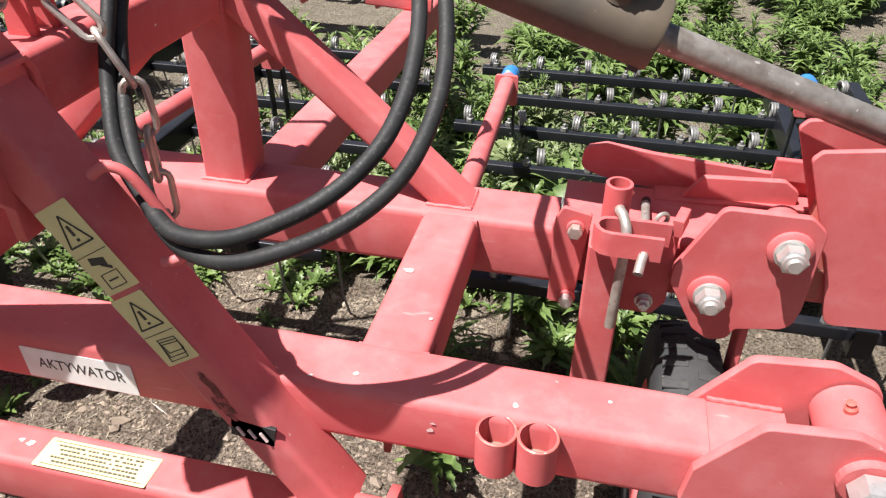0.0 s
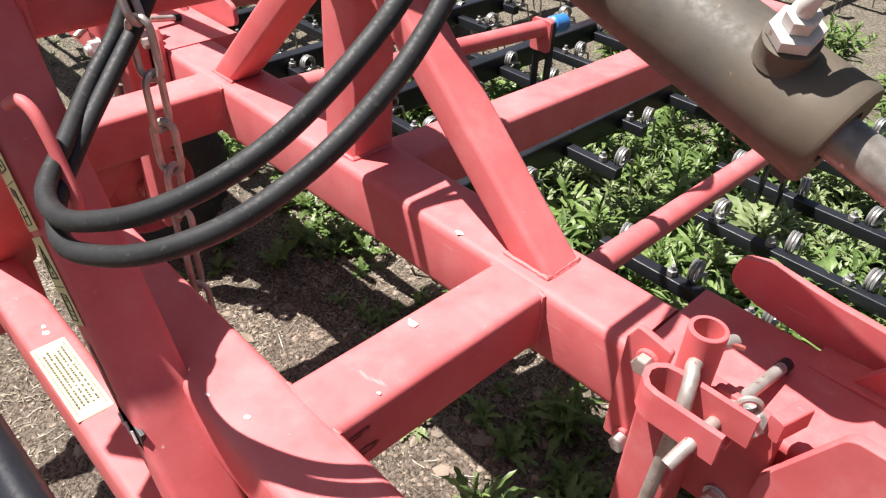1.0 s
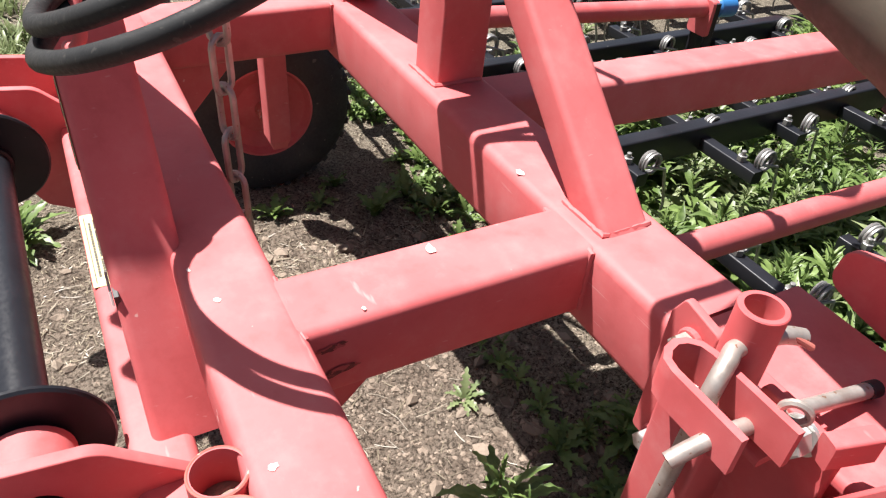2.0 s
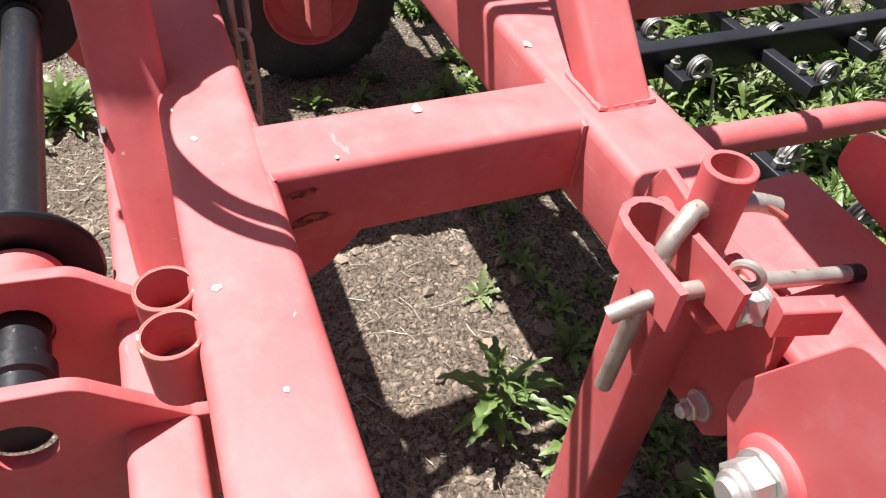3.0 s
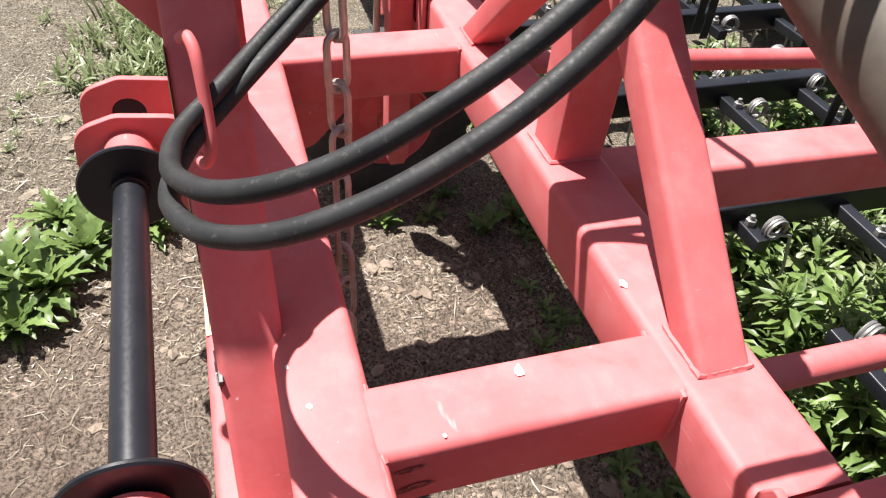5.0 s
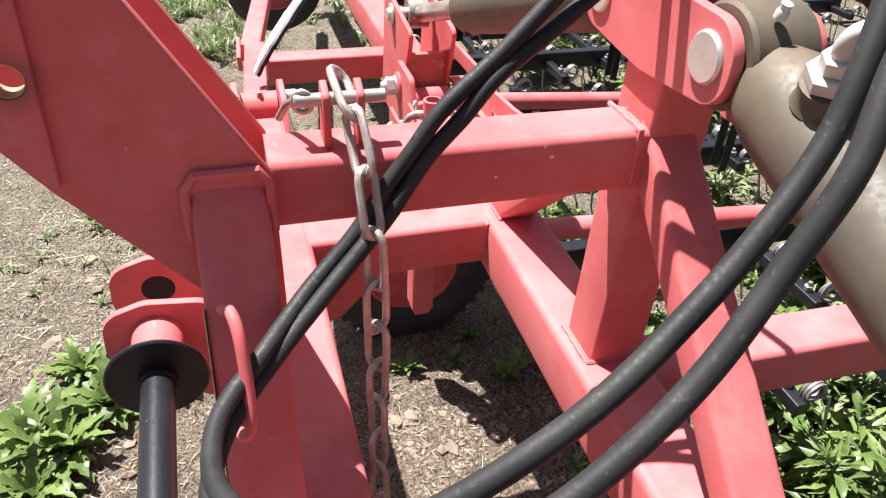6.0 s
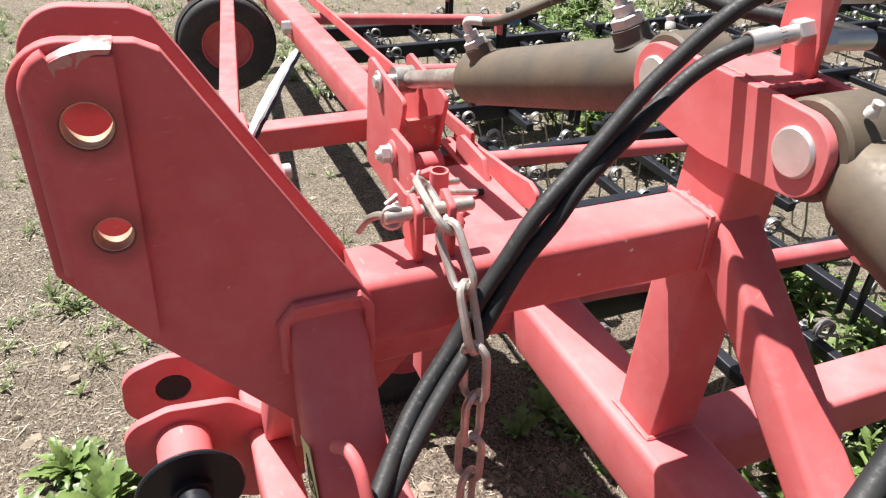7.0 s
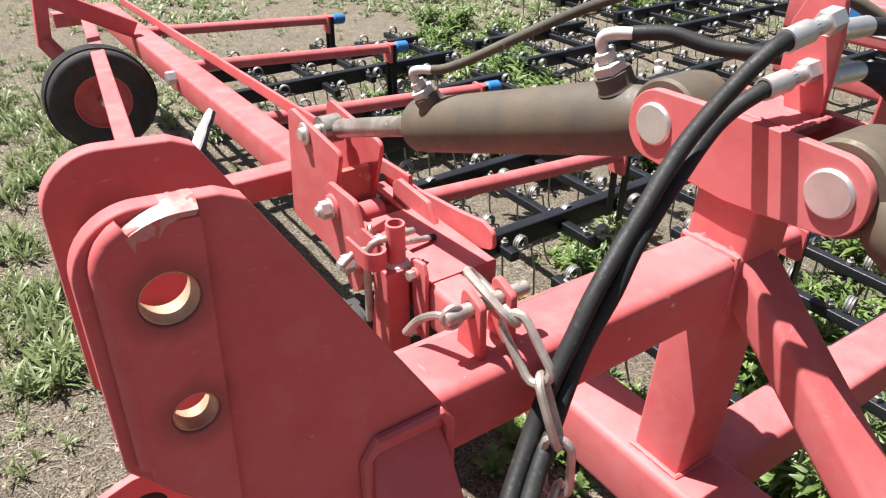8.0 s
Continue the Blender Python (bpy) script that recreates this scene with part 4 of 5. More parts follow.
def gauge_wheel(at, r=0.262, width=0.13, label="", blocks=True):
    w = thing("gauge_wheel", label or "black rubber gauge wheel with a red steel rim", "wheel", "gauge wheels")
    x, y, z = at
    h = width / 2
    prof = [(-h * 0.8, r * 0.50), (-h * 0.95, r * 0.55), (-h, r * 0.74), (-h * 0.92, r * 0.90), (-h * 0.72, r * 0.965), (-h * 0.3, r * 0.995), (0, r), (h * 0.3, r * 0.995), (h * 0.72, r * 0.965), (h * 0.92, r * 0.90), (h, r * 0.74), (h * 0.95, r * 0.55), (h * 0.8, r * 0.50)]
    part("tyre", lathe((x, y, z), (x + 1, y, z), prof, 56), TYRE, w, smooth=True)
    rim = [(-h * 0.86, r * 0.53), (-h * 0.86, r * 0.50), (-h * 0.45, r * 0.46), (-h * 0.20, r * 0.30), (-h * 0.35, r * 0.18), (-h * 0.35, 0), (h * 0.35, 0), (h * 0.35, r * 0.18), (h * 0.20, r * 0.30), (h * 0.45, r * 0.46), (h * 0.86, r * 0.50), (h * 0.86, r * 0.53)]
    part("rim", lathe((x, y, z), (x + 1, y, z), rim, 40), RED, w, smooth=True)
    part("hub", rod((x - h * 1.05, y, z), (x + h * 1.05, y, z), r * 0.10, 20), RED_WORN, w, smooth=True)
    if not blocks:
        for d in (-0.45, -0.15, 0.15, 0.45):
            part("tread_rib", lathe((x + d * h - h * 0.1, y, z), (x + 1, y, z), [(0, r * 0.985), (0.001, r * 1.012), (h * 0.2 - 0.001, r * 1.012), (h * 0.2, r * 0.985)], 48), TYRE, w, smooth=True)
        return w
    me = None
    for k in range(34):
        a = 2 * math.pi * k / 34
        for sx in (-1, 1):
            if me is None:
                bm = box_tube((h * 0.12, 0, r - 0.006), (h * 0.80, 0.0, r - 0.012), 0.018, 0.016, 0.003)
                me = bpy.data.meshes.new("tread_block")
                bm.to_mesh(me)
                bm.free()
            ob = part("tread_block", me, TYRE, w)
            ob.matrix_local = Matrix.Translation(at) @ Matrix.Rotation(a + (0.09 if sx < 0 else 0), 4, "X") @ (Matrix.Rotation(math.pi, 4, "Z") if sx < 0 else Matrix.Identity(4))
    return w


for s in (1, -1):
    stand(s)
    hinge(s)
    x = -1.605 if s < 0 else 0.222
    w = gauge_wheel((x, 1.07, 0.455))
    part("wheel_arm", box_tube((x + 0.076, 1.075, 0.415), (x + 0.076, 1.115, 0.87), 0.014, 0.055, 0.004, (0, 1, 0)), RED, w)
    part("wheel_axle", rod((x - 0.08, 1.07, 0.455), (x + 0.095, 1.07, 0.455), 0.016, 18), STEEL, w, smooth=True)
w = gauge_wheel((-3.75, 0.89, 0.680), 0.238, 0.14, "black ribbed rubber gauge wheel with a red steel rim", False)
part("wheel_fork", box_tube((-3.95, 0.74, 0.92), (-3.84, 0.89, 0.68), 0.05, 0.06, 0.008), RED, w, smooth=True)
part("wheel_axle", rod((-3.86, 0.89, 0.680), (-3.66, 0.89, 0.680), 0.018, 18), STEEL, w, smooth=True)
part("wheel_post", box_tube((-3.96, 0.74, 0.90), (-3.96, 0.78, 1.19), 0.06, 0.06, 0.008, (0, 1, 0)), RED, w, smooth=True)
part("post_arm", box_tube((-3.96, 0.77, 1.12), (-3.99, 1.14, 0.91), 0.06, 0.08, 0.008), RED, w, smooth=True)


# ---- support pipes for the harrow ----
def support_pipe(x, y1=2.26, z0=0.862, z1=0.788, drift=0.0):
    p = thing("harrow_support_pipe", "red steel support pipe with a blue plastic end cap", "support pipe", "support pipes")
    part("pipe", rod((x - drift, 1.20, z0), (x, y1, z1), 0.0255, 28), RED, p, smooth=True)
    part("end_flange", box_tube((x, y1 - 0.045, z1 - 0.02), (x, y1 - 0.033, z1 - 0.02), 0.075, 0.10, 0.01), RED, p)
    part("end_cap", rod((x, y1, z1), (x, y1 + 0.075, z1 - 0.004), 0.029, 24, 0.008), BLUE, p, "blue plastic end cap", smooth=True)
    for dx in (-0.026, 0.026):
        part("hanger", box_tube((x + dx, y1 - 0.02, z1 + 0.02), (x + dx, y1 - 0.02, 0.53), 0.008, 0.03, 0.002, (0, 1, 0)), BLACK, p, "black flat hanger")


for u in (-3.42, -2.72, -1.95, -1.12, -0.44, 1.285, 1.98):
    support_pipe(C + u)
support_pipe(C + 0.375, 2.26, 0.800, 0.738, -0.035)


# ---- spring harrow ----
def tine_mesh():
    pts = []
    turns, r = 2.5, 0.027
    for k in range(int(turns * 14) + 1):
        a = 2 * math.pi * k / 14
        pts.append((0.0 + 0.0088 * k / 14, r * math.cos(a), 0.028 + r * math.sin(a)))
    pts += [(0.022, 0.045, 0.005), (0.022, 0.075, -0.10), (0.022, 0.085, -0.24), (0.022, 0.125, -0.34)]
    bm = sweep(pts, 0.0042, 6)
    me = bpy.data.meshes.new("tine")
    bmesh.ops.recalc_face_normals(bm, faces=bm.faces[:])
    bm.to_mesh(me)
    bm.free()
    return me


def clamp_mesh():
    bm = hexagon((0, 0, 0.0), (0, 0, 0.016), 0.022)
    rod((0, 0, 0.014), (0, 0, 0.028), 0.006, 10, 0.001, bm)
    me = bpy.data.meshes.new("tine_bolt")
    bmesh.ops.recalc_face_normals(bm, faces=bm.faces[:])
    bm.to_mesh(me)
    bm.free()
    return me


DULL = surface("dull_spring_steel", (0.34, 0.34, 0.33), (0.22, 0.215, 0.21), 30.0, 0.5, 0.6, 160, 0.15, 0.0005, (0.24, 0.18, 0.13), 0.5, 0.66)
TINE, CLAMP = tine_mesh(), clamp_mesh()


def harrow(x0, x1, rails, ys, z=0.50):
    h = thing("spring_harrow", "black square-tube harrow section with coiled spring tines", "harrow", "harrow sections")
    for x in rails:
        part("rail", box_tube((x, ys[0] - 0.06, z + 0.012), (x, ys[-1] + 0.06, z + 0.012), 0.048, 0.080, 0.006), BLACK, h, smooth=True)
    for i, y in enumerate(ys):
        a, b = (x0, x1 - 0.10) if i % 2 else (x0 + 0.10, x1)
        part("tine_bar", box_tube((a, y, z), (b, y, z), 0.035, 0.035, 0.004), BLACK, h, smooth=True)
        n = max(2, round((b - a) / 0.175))
        for k in range(n):
            x = a + 0.03 + (b - a - 0.06) * k / (n - 1)
            ob = part("tine", TINE, DULL, h, "coiled steel spring tine", smooth=True)
            ob.matrix_local = Matrix.Translation((x, y + 0.035, z + 0.004)) @ pose(0, 0, 0, 0, 0, random.uniform(-14, 14))
            ob = part("tine_bolt", CLAMP, DULL, h)
            ob.matrix_local = Matrix.Translation((x - 0.03 if k else x + 0.025, y, z + 0.0175))


YS = (1.46, 1.77, 2.06, 2.34, 2.62, 2.90)
harrow(-1.60, -0.66, (-1.40, -0.87), YS, 0.535)
harrow(-0.50, 1.02, (0.64, 0.94), YS, 0.52)
harrow(-2.60, -1.70, (-2.38, -1.90), YS, 0.52)
harrow(-3.58, -2.70, (-3.35, -2.92), YS)
harrow(-4.60, -3.68, (-4.30, -3.88), YS)
YR = (3.35, 3.65, 3.95, 4.25)
harrow(-4.4, -3.3, (-4.1, -3.6), YR, 0.46)
harrow(-3.2, -2.1, (-2.9, -2.4), YR, 0.46)
YF = (4.75, 5.05, 5.35, 5.65, 5.95, 6.25)
for x in (-5.6, -4.45, -3.3, -2.15):
    harrow(x, x + 1.05, (x + 0.3, x + 0.8), YF, 0.46)

# bent strip on the far front hinge
strip = thing("bent_strip", "bent pale metal strip standing at the front hinge", "metal strip")
bm, under = bmesh.new(), bmesh.new()
film = smooth_path([(-1.79, 0.700, 0.985), (-1.83, 0.735, 1.030), (-1.89, 0.785, 1.075), (-1.97, 0.850, 1.125), (-2.03, 0.898, 1.152)], 4)
for tgt, z0, z1 in ((bm, 0.0, 0.007), (under, -0.010, -0.001)):
    ring = None
    for k, p in enumerate(film):
        t = k / (len(film) - 1)
        w = 0.006 + 0.024 * math.sin(math.pi * (0.1 + 0.86 * t)) ** 1.5 + 0.003 * math.sin(k * 2.3)
        n = Vector((0, -0.76, 0.65))
        row = [tgt.verts.new(p + Vector((dx, 0, 0)) + n * dz) for dx, dz in ((-w, z0), (w, z0), (w, z1), (-w, z1))]
        if ring:
            for j in range(4):
                tgt.faces.new((ring[j], ring[(j + 1) % 4], row[(j + 1) % 4], row[j]))
        else:
            tgt.faces.new(row[::-1])
        ring = row
    tgt.faces.new(ring)
part("strip_core", under, BLACK, strip, "dark underside")
part("strip", bm, WHITE, strip, smooth=True)


# red implement standing further back, with a printed label
imp = thing("red_implement", "red implement frame with a white and blue label", "machine frame")
part("implement_beam", box_tube((-2.35, 4.05, 0.97), (-0.95, 4.05, 0.97), 0.14, 0.20, 0.02), RED, imp, smooth=True)
part("implement_beam", box_tube((-2.35, 4.05, 0.70), (-0.95, 4.05, 0.70), 0.14, 0.12, 0.02), RED, imp, smooth=True)
for x in (-2.2, -1.75, -1.3):
    part("implement_plate", plate(rounded([(3.92, 0.42), (4.16, 0.42), (4.16, 0.98), (3.96, 0.98)], 0.03), YZ(x), 0.014), RED, imp)
lab = part("implement_label", box_tube((-2.05, 3.979, 0.985), (-1.45, 3.979, 0.985), 0.003, 0.11, 0.001), WHITE, imp, "white label with a blue band")
part("label_band", box_tube((-2.03, 3.976, 1.01), (-1.47, 3.976, 1.01), 0.003, 0.045, 0.001), BLUE, lab)


# ---- writing and marks ----
def text_mesh(body, size):
    cu = bpy.data.curves.new("text", "FONT")
    cu.body, cu.size, cu.extrude, cu.align_x, cu.align_y = body, size, 0.0002, "CENTER", "CENTER"
    cu.resolution_u = 3
    ob = bpy.data.objects.new("text", cu)
    me = bpy.data.meshes.new_from_object(ob)
    bpy.data.objects.remove(ob)
    bpy.data.curves.remove(cu)
    me.materials.clear()
    return me


def flat(m, w, h, thick=0.0008, r=0.002):
    """A thin rounded sheet with its middle at m, w along x and h along y."""
    return plate(rounded([(-w / 2, -h / 2), (w / 2, -h / 2), (w / 2, h / 2), (-w / 2, h / 2)], r, 2), m, thick, bevel=0.0001)


# name label on the front face of the front beam
m = XZ(0.6472) @ pose(-0.697, 0.874, 0, 0, 0, -0.4)
lab = part("name_label", flat(m, 0.184, 0.060), WHITE, centre, "white label lettered in black capitals")
me = text_mesh("AKTYWATOR", 0.0228)
me.transform(m @ pose(0.004, 0.002, 0.0007) @ Matrix.Diagonal((1.0, 1.22, 1.0, 1.0)))
part("lettering", me, INK_AND_SLOT, lab)

# warning labels along the edge of the leg
ax = Vector((0.523, 0, -0.852)).normalized()
side = Vector((0.852, 0, 0.523)).normalized()
LEGM = Matrix((side, ax * -1, (0, -1, 0))).transposed().to_4x4()


def warning(start, length, second):
    mid = Vector(start) + ax * length / 2 + side * 0.031
    m = Matrix.Translation(mid) @ LEGM
    st = part("warning_label", flat(m, 0.056, length - 0.004), CREAM, centre, "cream warning label with black pictograms")

    def bar(pts, w=0.0016):
        bm = bmesh.new()
        for p, q in zip(pts, pts[1:]):
            box_tube(m @ Vector((*p, 0.0009)), m @ Vector((*q, 0.0009)), w, 0.0008, 0.0002, m.to_3x3() @ Vector((0, 0, 1)), bm)
        part("pictogram", bm, INK_AND_SLOT, st)
    y0 = length * 0.22
    rot = lambda p: (p[1], -p[0])
    tri = [(-0.020, y0 - 0.020), (0.020, y0 - 0.020), (0.0, y0 + 0.020), (-0.020, y0 - 0.020)]
    bar(tri, 0.0022)
    bar([(0, y0 + 0.006), (0, y0 - 0.008)], 0.0042)
    bar([(0, y0 - 0.012), (0, y0 - 0.0155)], 0.0042)
    bar([(-0.026, 0.0 - 0.006), (0.026, 0.0 - 0.006)], 0.0008)
    y1 = -length * 0.27
    if second:
        for k in range(3):
            bar([(-0.017 + 0.004 * k, y1 - 0.018 + 0.006 * k), (0.013 + 0.002 * k, y1 - 0.018 + 0.006 * k), (0.017, y1 + 0.006 + 0.004 * k), (-0.012, y1 + 0.008 + 0.004 * k), (-0.017 + 0.004 * k, y1 - 0.018 + 0.006 * k)], 0.001)
    else:
        bar([(-0.012, y1 + 0.020), (0.010, y1 + 0.014)], 0.010)
        bar([(0.0, y1 + 0.012), (0.012, y1 + 0.004)], 0.004)
        bar([(-0.015, y1 - 0.020), (0.013, y1 - 0.020), (0.015, y1 + 0.000), (-0.013, y1 + 0.000), (-0.015, y1 - 0.020)], 0.001)
        bar([(-0.008, y1 - 0.010), (0.008, y1 - 0.010)], 0.002)


warning((-0.607, 0.5835, 1.196), 0.127, False)
warning((-0.545, 0.5835, 1.081), 0.112, True)

# instruction label on the hitch beam
m = pose(-0.660, 0.584, 0.7555)
lab = part("instruction_label", flat(m, 0.186, 0.052), CREAM, centre, "cream instruction label with faded print")
rng = random.Random(5)
FADED = surface("faded_print", (0.060, 0.052, 0.038), (0.12, 0.105, 0.075), 60.0, 0.6, 0, 200, 0.05)
for y, w in ((0.0205, 0.168), (-0.0205, 0.168)):
    part("print_border", flat(m @ pose(0, y, 0.0008), w, 0.0012, 0.0006, 0.0003), FADED, lab)
for r in range(5):
    x = -0.074 + 0.006 * (r % 3)
    while x < 0.066:
        w = rng.uniform(0.0035, 0.0075)
        part("print_bar", flat(m @ pose(x + w / 2, 0.0142 - 0.0071 * r, 0.0008), w, 0.0034, 0.0006, 0.0005), FADED, lab)
        x += w + (0.0055 if rng.random() < 0.22 else 0.0014)

# pale scars in the paint
chips(centre, [((-0.268, 0.921, TOP), (0, 0, 1), 0.0105), ((-0.058, 0.671, TOP), (0, 0, 1), 0.005), ((-0.240, 0.746, TOP - 0.002), (0, 0, 1), 0.009), ((-0.277, 0.679, TOP), (0, 0, 1), 0.0045), ((-0.336, 0.662, TOP), (0, 0, 1), 0.004),
               ((-0.373, 1.112, TOP), (0, 0, 1), 0.008), ((-0.205, 0.812, TOP), (0, 0, 1), 0.003), ((0.06, 0.705, TOP), (0, 0, 1), 0.003), ((-0.165, 0.6475, 0.885), (0, -1, 0), 0.006), ((-0.162, 0.6475, 0.898), (0, -1, 0), 0.004),
               ((-0.78, 0.592, 0.755), (0, 0, 1), 0.007), ((-0.797, 0.595, 0.755), (0, 0, 1), 0.006), ((-0.638, 0.99, 1.335), (1, 0, 0), 0.003), ((-0.638, 1.0, 1.32), (1, 0, 0), 0.003), ((-0.638, 0.93, 1.30), (1, 0, 0), 0.0025)])


# dark grease and rust marks, each with a torn outline
SMEAR = surface("old_grease", (0.10, 0.030, 0.028), (0.26, 0.070, 0.062), 70.0, 0.62, 0, 160, 0.2, 0.0006, (0.40, 0.09, 0.09), 0.3, 0.55)


def smear(c, nrm, along, length, width, seed):
    rng = random.Random(seed)
    nrm, along = Vector(nrm), Vector(along).normalized()
    across = nrm.cross(along)
    bm = bmesh.new()
    n = 26
    ring = []
    for k in range(n):
        a = 2 * math.pi * k / n
        r = rng.uniform(0.55, 1.0)
        ring.append(bm.verts.new(Vector(c) + nrm * 0.0007 + along * (length / 2 * math.cos(a) * r) + across * (width / 2 * math.sin(a) * r)))
    bm.faces.new(ring)
    part("grease_mark", bm, SMEAR, centre, "dark smear of old grease and rust")


LEG = (0.523, 0, -0.852)
smear((-0.432, 0.5838, 0.966), (0, -1, 0), LEG, 0.070, 0.016, 1)
smear((-0.420, 0.5838, 0.930), (0, -1, 0), LEG, 0.050, 0.026, 2)
smear((-0.191, 0.772, 0.905), (1, 0, 0), (0, 1, 0.1), 0.044, 0.011, 3)
smear((-0.191, 0.778, 0.868), (1, 0, 0), (0, 1, 0.2), 0.060, 0.014, 4)
for k in range(3):
    part("slot_strip", box_tube((C + 0.272 + 0.016 * k, 0.5815, 0.900 - 0.002 * k), (C + 0.280 + 0.016 * k, 0.5815, 0.886 - 0.002 * k), 0.003, 0.004, 0.0008), CHIP, centre, "pale strip in the slot of the leg")


# weld seams: wavy beads where tubes meet
def weld(points, r=0.0045):
    out = []
    p = [Vector(q) for q in points]
    for a, b in zip(p, p[1:]):
        n = max(2, int((b - a).length / 0.006))
        out += [a.lerp(b, k / n) + Vector((random.uniform(-1, 1), random.uniform(-1, 1), random.uniform(-1, 1))) * 0.0008 for k in range(n)]
    out.append(p[-1])
    part("weld_seam", sweep(out, r, 7), RED, centre, smooth=True)


for s in (1, -1):
    x = C + s * 0.438
    weld([(x - 0.049, 0.743, 0.84), (x - 0.049, 0.743, TOP - 0.006), (x + 0.049, 0.743, TOP - 0.006), (x + 0.049, 0.743, 0.84)])
    weld([(x - 0.049, 1.099, 0.84), (x - 0.049, 1.099, TOP - 0.006), (x + 0.049, 1.099, TOP - 0.006), (x + 0.049, 1.099, 0.84)])
    weld([(C + s * 0.388, 1.127, TOP + 0.001), (C + s * 0.470, 1.127, TOP + 0.001), (C + s * 0.470, 1.199, TOP + 0.001), (C + s * 0.388, 1.199, TOP + 0.001)])
weld([(C - 0.064, 1.122, TOP + 0.001), (C + 0.028, 1.122, TOP + 0.001), (C + 0.028, 1.207, TOP + 0.001), (C - 0.064, 1.207, TOP + 0.001)])
weld([(C - 0.041, 1.116, 1.262), (C - 0.041, 1.116, 1.342), (C + 0.041, 1.116, 1.342), (C + 0.041, 1.116, 1.262)])


# ---- plants ----
def leaf_material(name, a, b):
    m, n, l, bs = nodes(name)
    info = n.new("ShaderNodeNewGeometry")
    big = noise_node(n, l, 40.0, 3)
    c = mix(n, l, info.outputs["Random Per Island"], a, b)
    c = mix(n, l, ramp(n, l, big.outputs[0], [(0.4, (0, 0, 0)), (0.7, (0.5, 0.5, 0.5))]).outputs[0], c, tuple(min(1, v * 1.35) for v in b))
    l.new(c, bs.inputs["Base Color"])
    bs.inputs["Roughness"].default_value, bs.inputs["Specular IOR Level"].default_value = 0.42, 0.45
    tr = n.new("ShaderNodeBsdfTranslucent")
    l.new(c, tr.inputs[0])
    ms = n.new("ShaderNodeMixShader")
    ms.inputs[0].default_value = 0.28
    l.new(bs.outputs[0], ms.inputs[1]), l.new(tr.outputs[0], ms.inputs[2])
    l.new(ms.outputs[0], n["Material Output"].inputs[0])
    bump(n, l, bs, big.outputs[0], 0.3, 0.002)
    return m


LEAF = leaf_material("weed_leaf", (0.050, 0.094, 0.022), (0.185, 0.262, 0.080))
LEAF_PALE = leaf_material("pale_leaf", (0.11, 0.155, 0.056), (0.245, 0.29, 0.14))
DRY = leaf_material("dry_leaf", (0.20, 0.165, 0.115), (0.31, 0.265, 0.19))
CHAFF = leaf_material("bleached_chaff", (0.22, 0.187, 0.130), (0.46, 0.40, 0.295))


def leaf(rng, base, yaw, rise, length, width, droop=0.6, teeth=0.0, seg=5):
    """Vertices and quads of one bent leaf, folded along its midrib."""
    d = np.array([math.cos(yaw), math.sin(yaw)])
    n = np.array([-d[1], d[0]])
    v, f = [], []
    p, a = np.array([0.0, 0.0]), rise
    twist = rng.uniform(-0.4, 0.4)
    for k in range(seg + 1):
        t = k / seg
        w = width * (math.sin(math.pi * min(1, t * 0.93 + 0.07)) ** 0.75) * (1 + (teeth if k % 2 else -teeth)) * 0.5
        if k == seg:
            w = 0.0008
        c = base + np.array([d[0] * p[0], d[1] * p[0], p[1]])
        s = np.array([n[0], n[1], twist * t])
        v += [c - s * w + np.array([0, 0, w * 0.35]), c, c + s * w + np.array([0, 0, w * 0.35])]
        if k < seg:
            i = 3 * k
            f += [(i, i + 1, i + 4, i + 3), (i + 1, i + 2, i + 5, i + 4)]
        p = p + np.array([math.cos(a), math.sin(a)]) * length / seg
        a -= droop * 2.0 / seg * (0.5 + t)
    return v, f


def stem(base, top, r=0.003):
    b, t = np.array(base), np.array(top)
    v, f = [], []
    for q, rr in ((b, r), (t, r * 0.5)):
        for k in range(4):
            v.append(q + np.array([rr * math.cos(k * math.pi / 2), rr * math.sin(k * math.pi / 2), 0]))
    for k in range(4):
        f.append((k, (k + 1) % 4, 4 + (k + 1) % 4, 4 + k))
    return v, f


def upright_weed(rng, at, h, spread=1.0, seg=5, shoots_most=7, gap=0.014):
    """A stem with side shoots and tiers of narrow toothed leaves."""
    leaves, stems = [], []
    at = np.array(at)
    shoots = [(at, h, (rng.uniform(-.1, .1), rng.uniform(-.1, .1)))]
    for _ in range(rng.randint(shoots_most // 2 + 1, shoots_most)):
        a, sp = rng.uniform(0, 6.28), rng.uniform(0.35, 0.85)
        shoots.append((at + np.array([0, 0, h * rng.uniform(0.05, 0.35)]), h * rng.uniform(0.45, 0.75), (sp * math.cos(a), sp * math.sin(a))))
    for b, hh, lean in shoots:
        top = b + np.array([lean[0] * hh, lean[1] * hh, hh])
        stems.append(stem(b, top, 0.0022 + 0.004 * hh))
        tiers = max(4, int(hh / gap))
        for k in range(tiers):
            t = 0.15 + 0.85 * k / (tiers - 1)
            q = b + (top - b) * t
            for j in range(2 if t < 0.85 else 4):
                size = (0.04 + 0.07 * math.sin(math.pi * min(1, t * 0.8 + 0.15))) * spread * rng.uniform(0.7, 1.15) * (0.6 if t > 0.85 else 1)
                leaves.append(leaf(rng, q, k * 1.9 + j * (math.pi if t < 0.85 else 1.57) + rng.uniform(-.4, .4), rng.uniform(0.2, 0.9) + 0.5 * (t > 0.85), size, size * rng.uniform(0.13, 0.21), rng.uniform(0.3, 0.8), 0.2 if seg < 6 else 0.34, seg))
    return leaves, stems


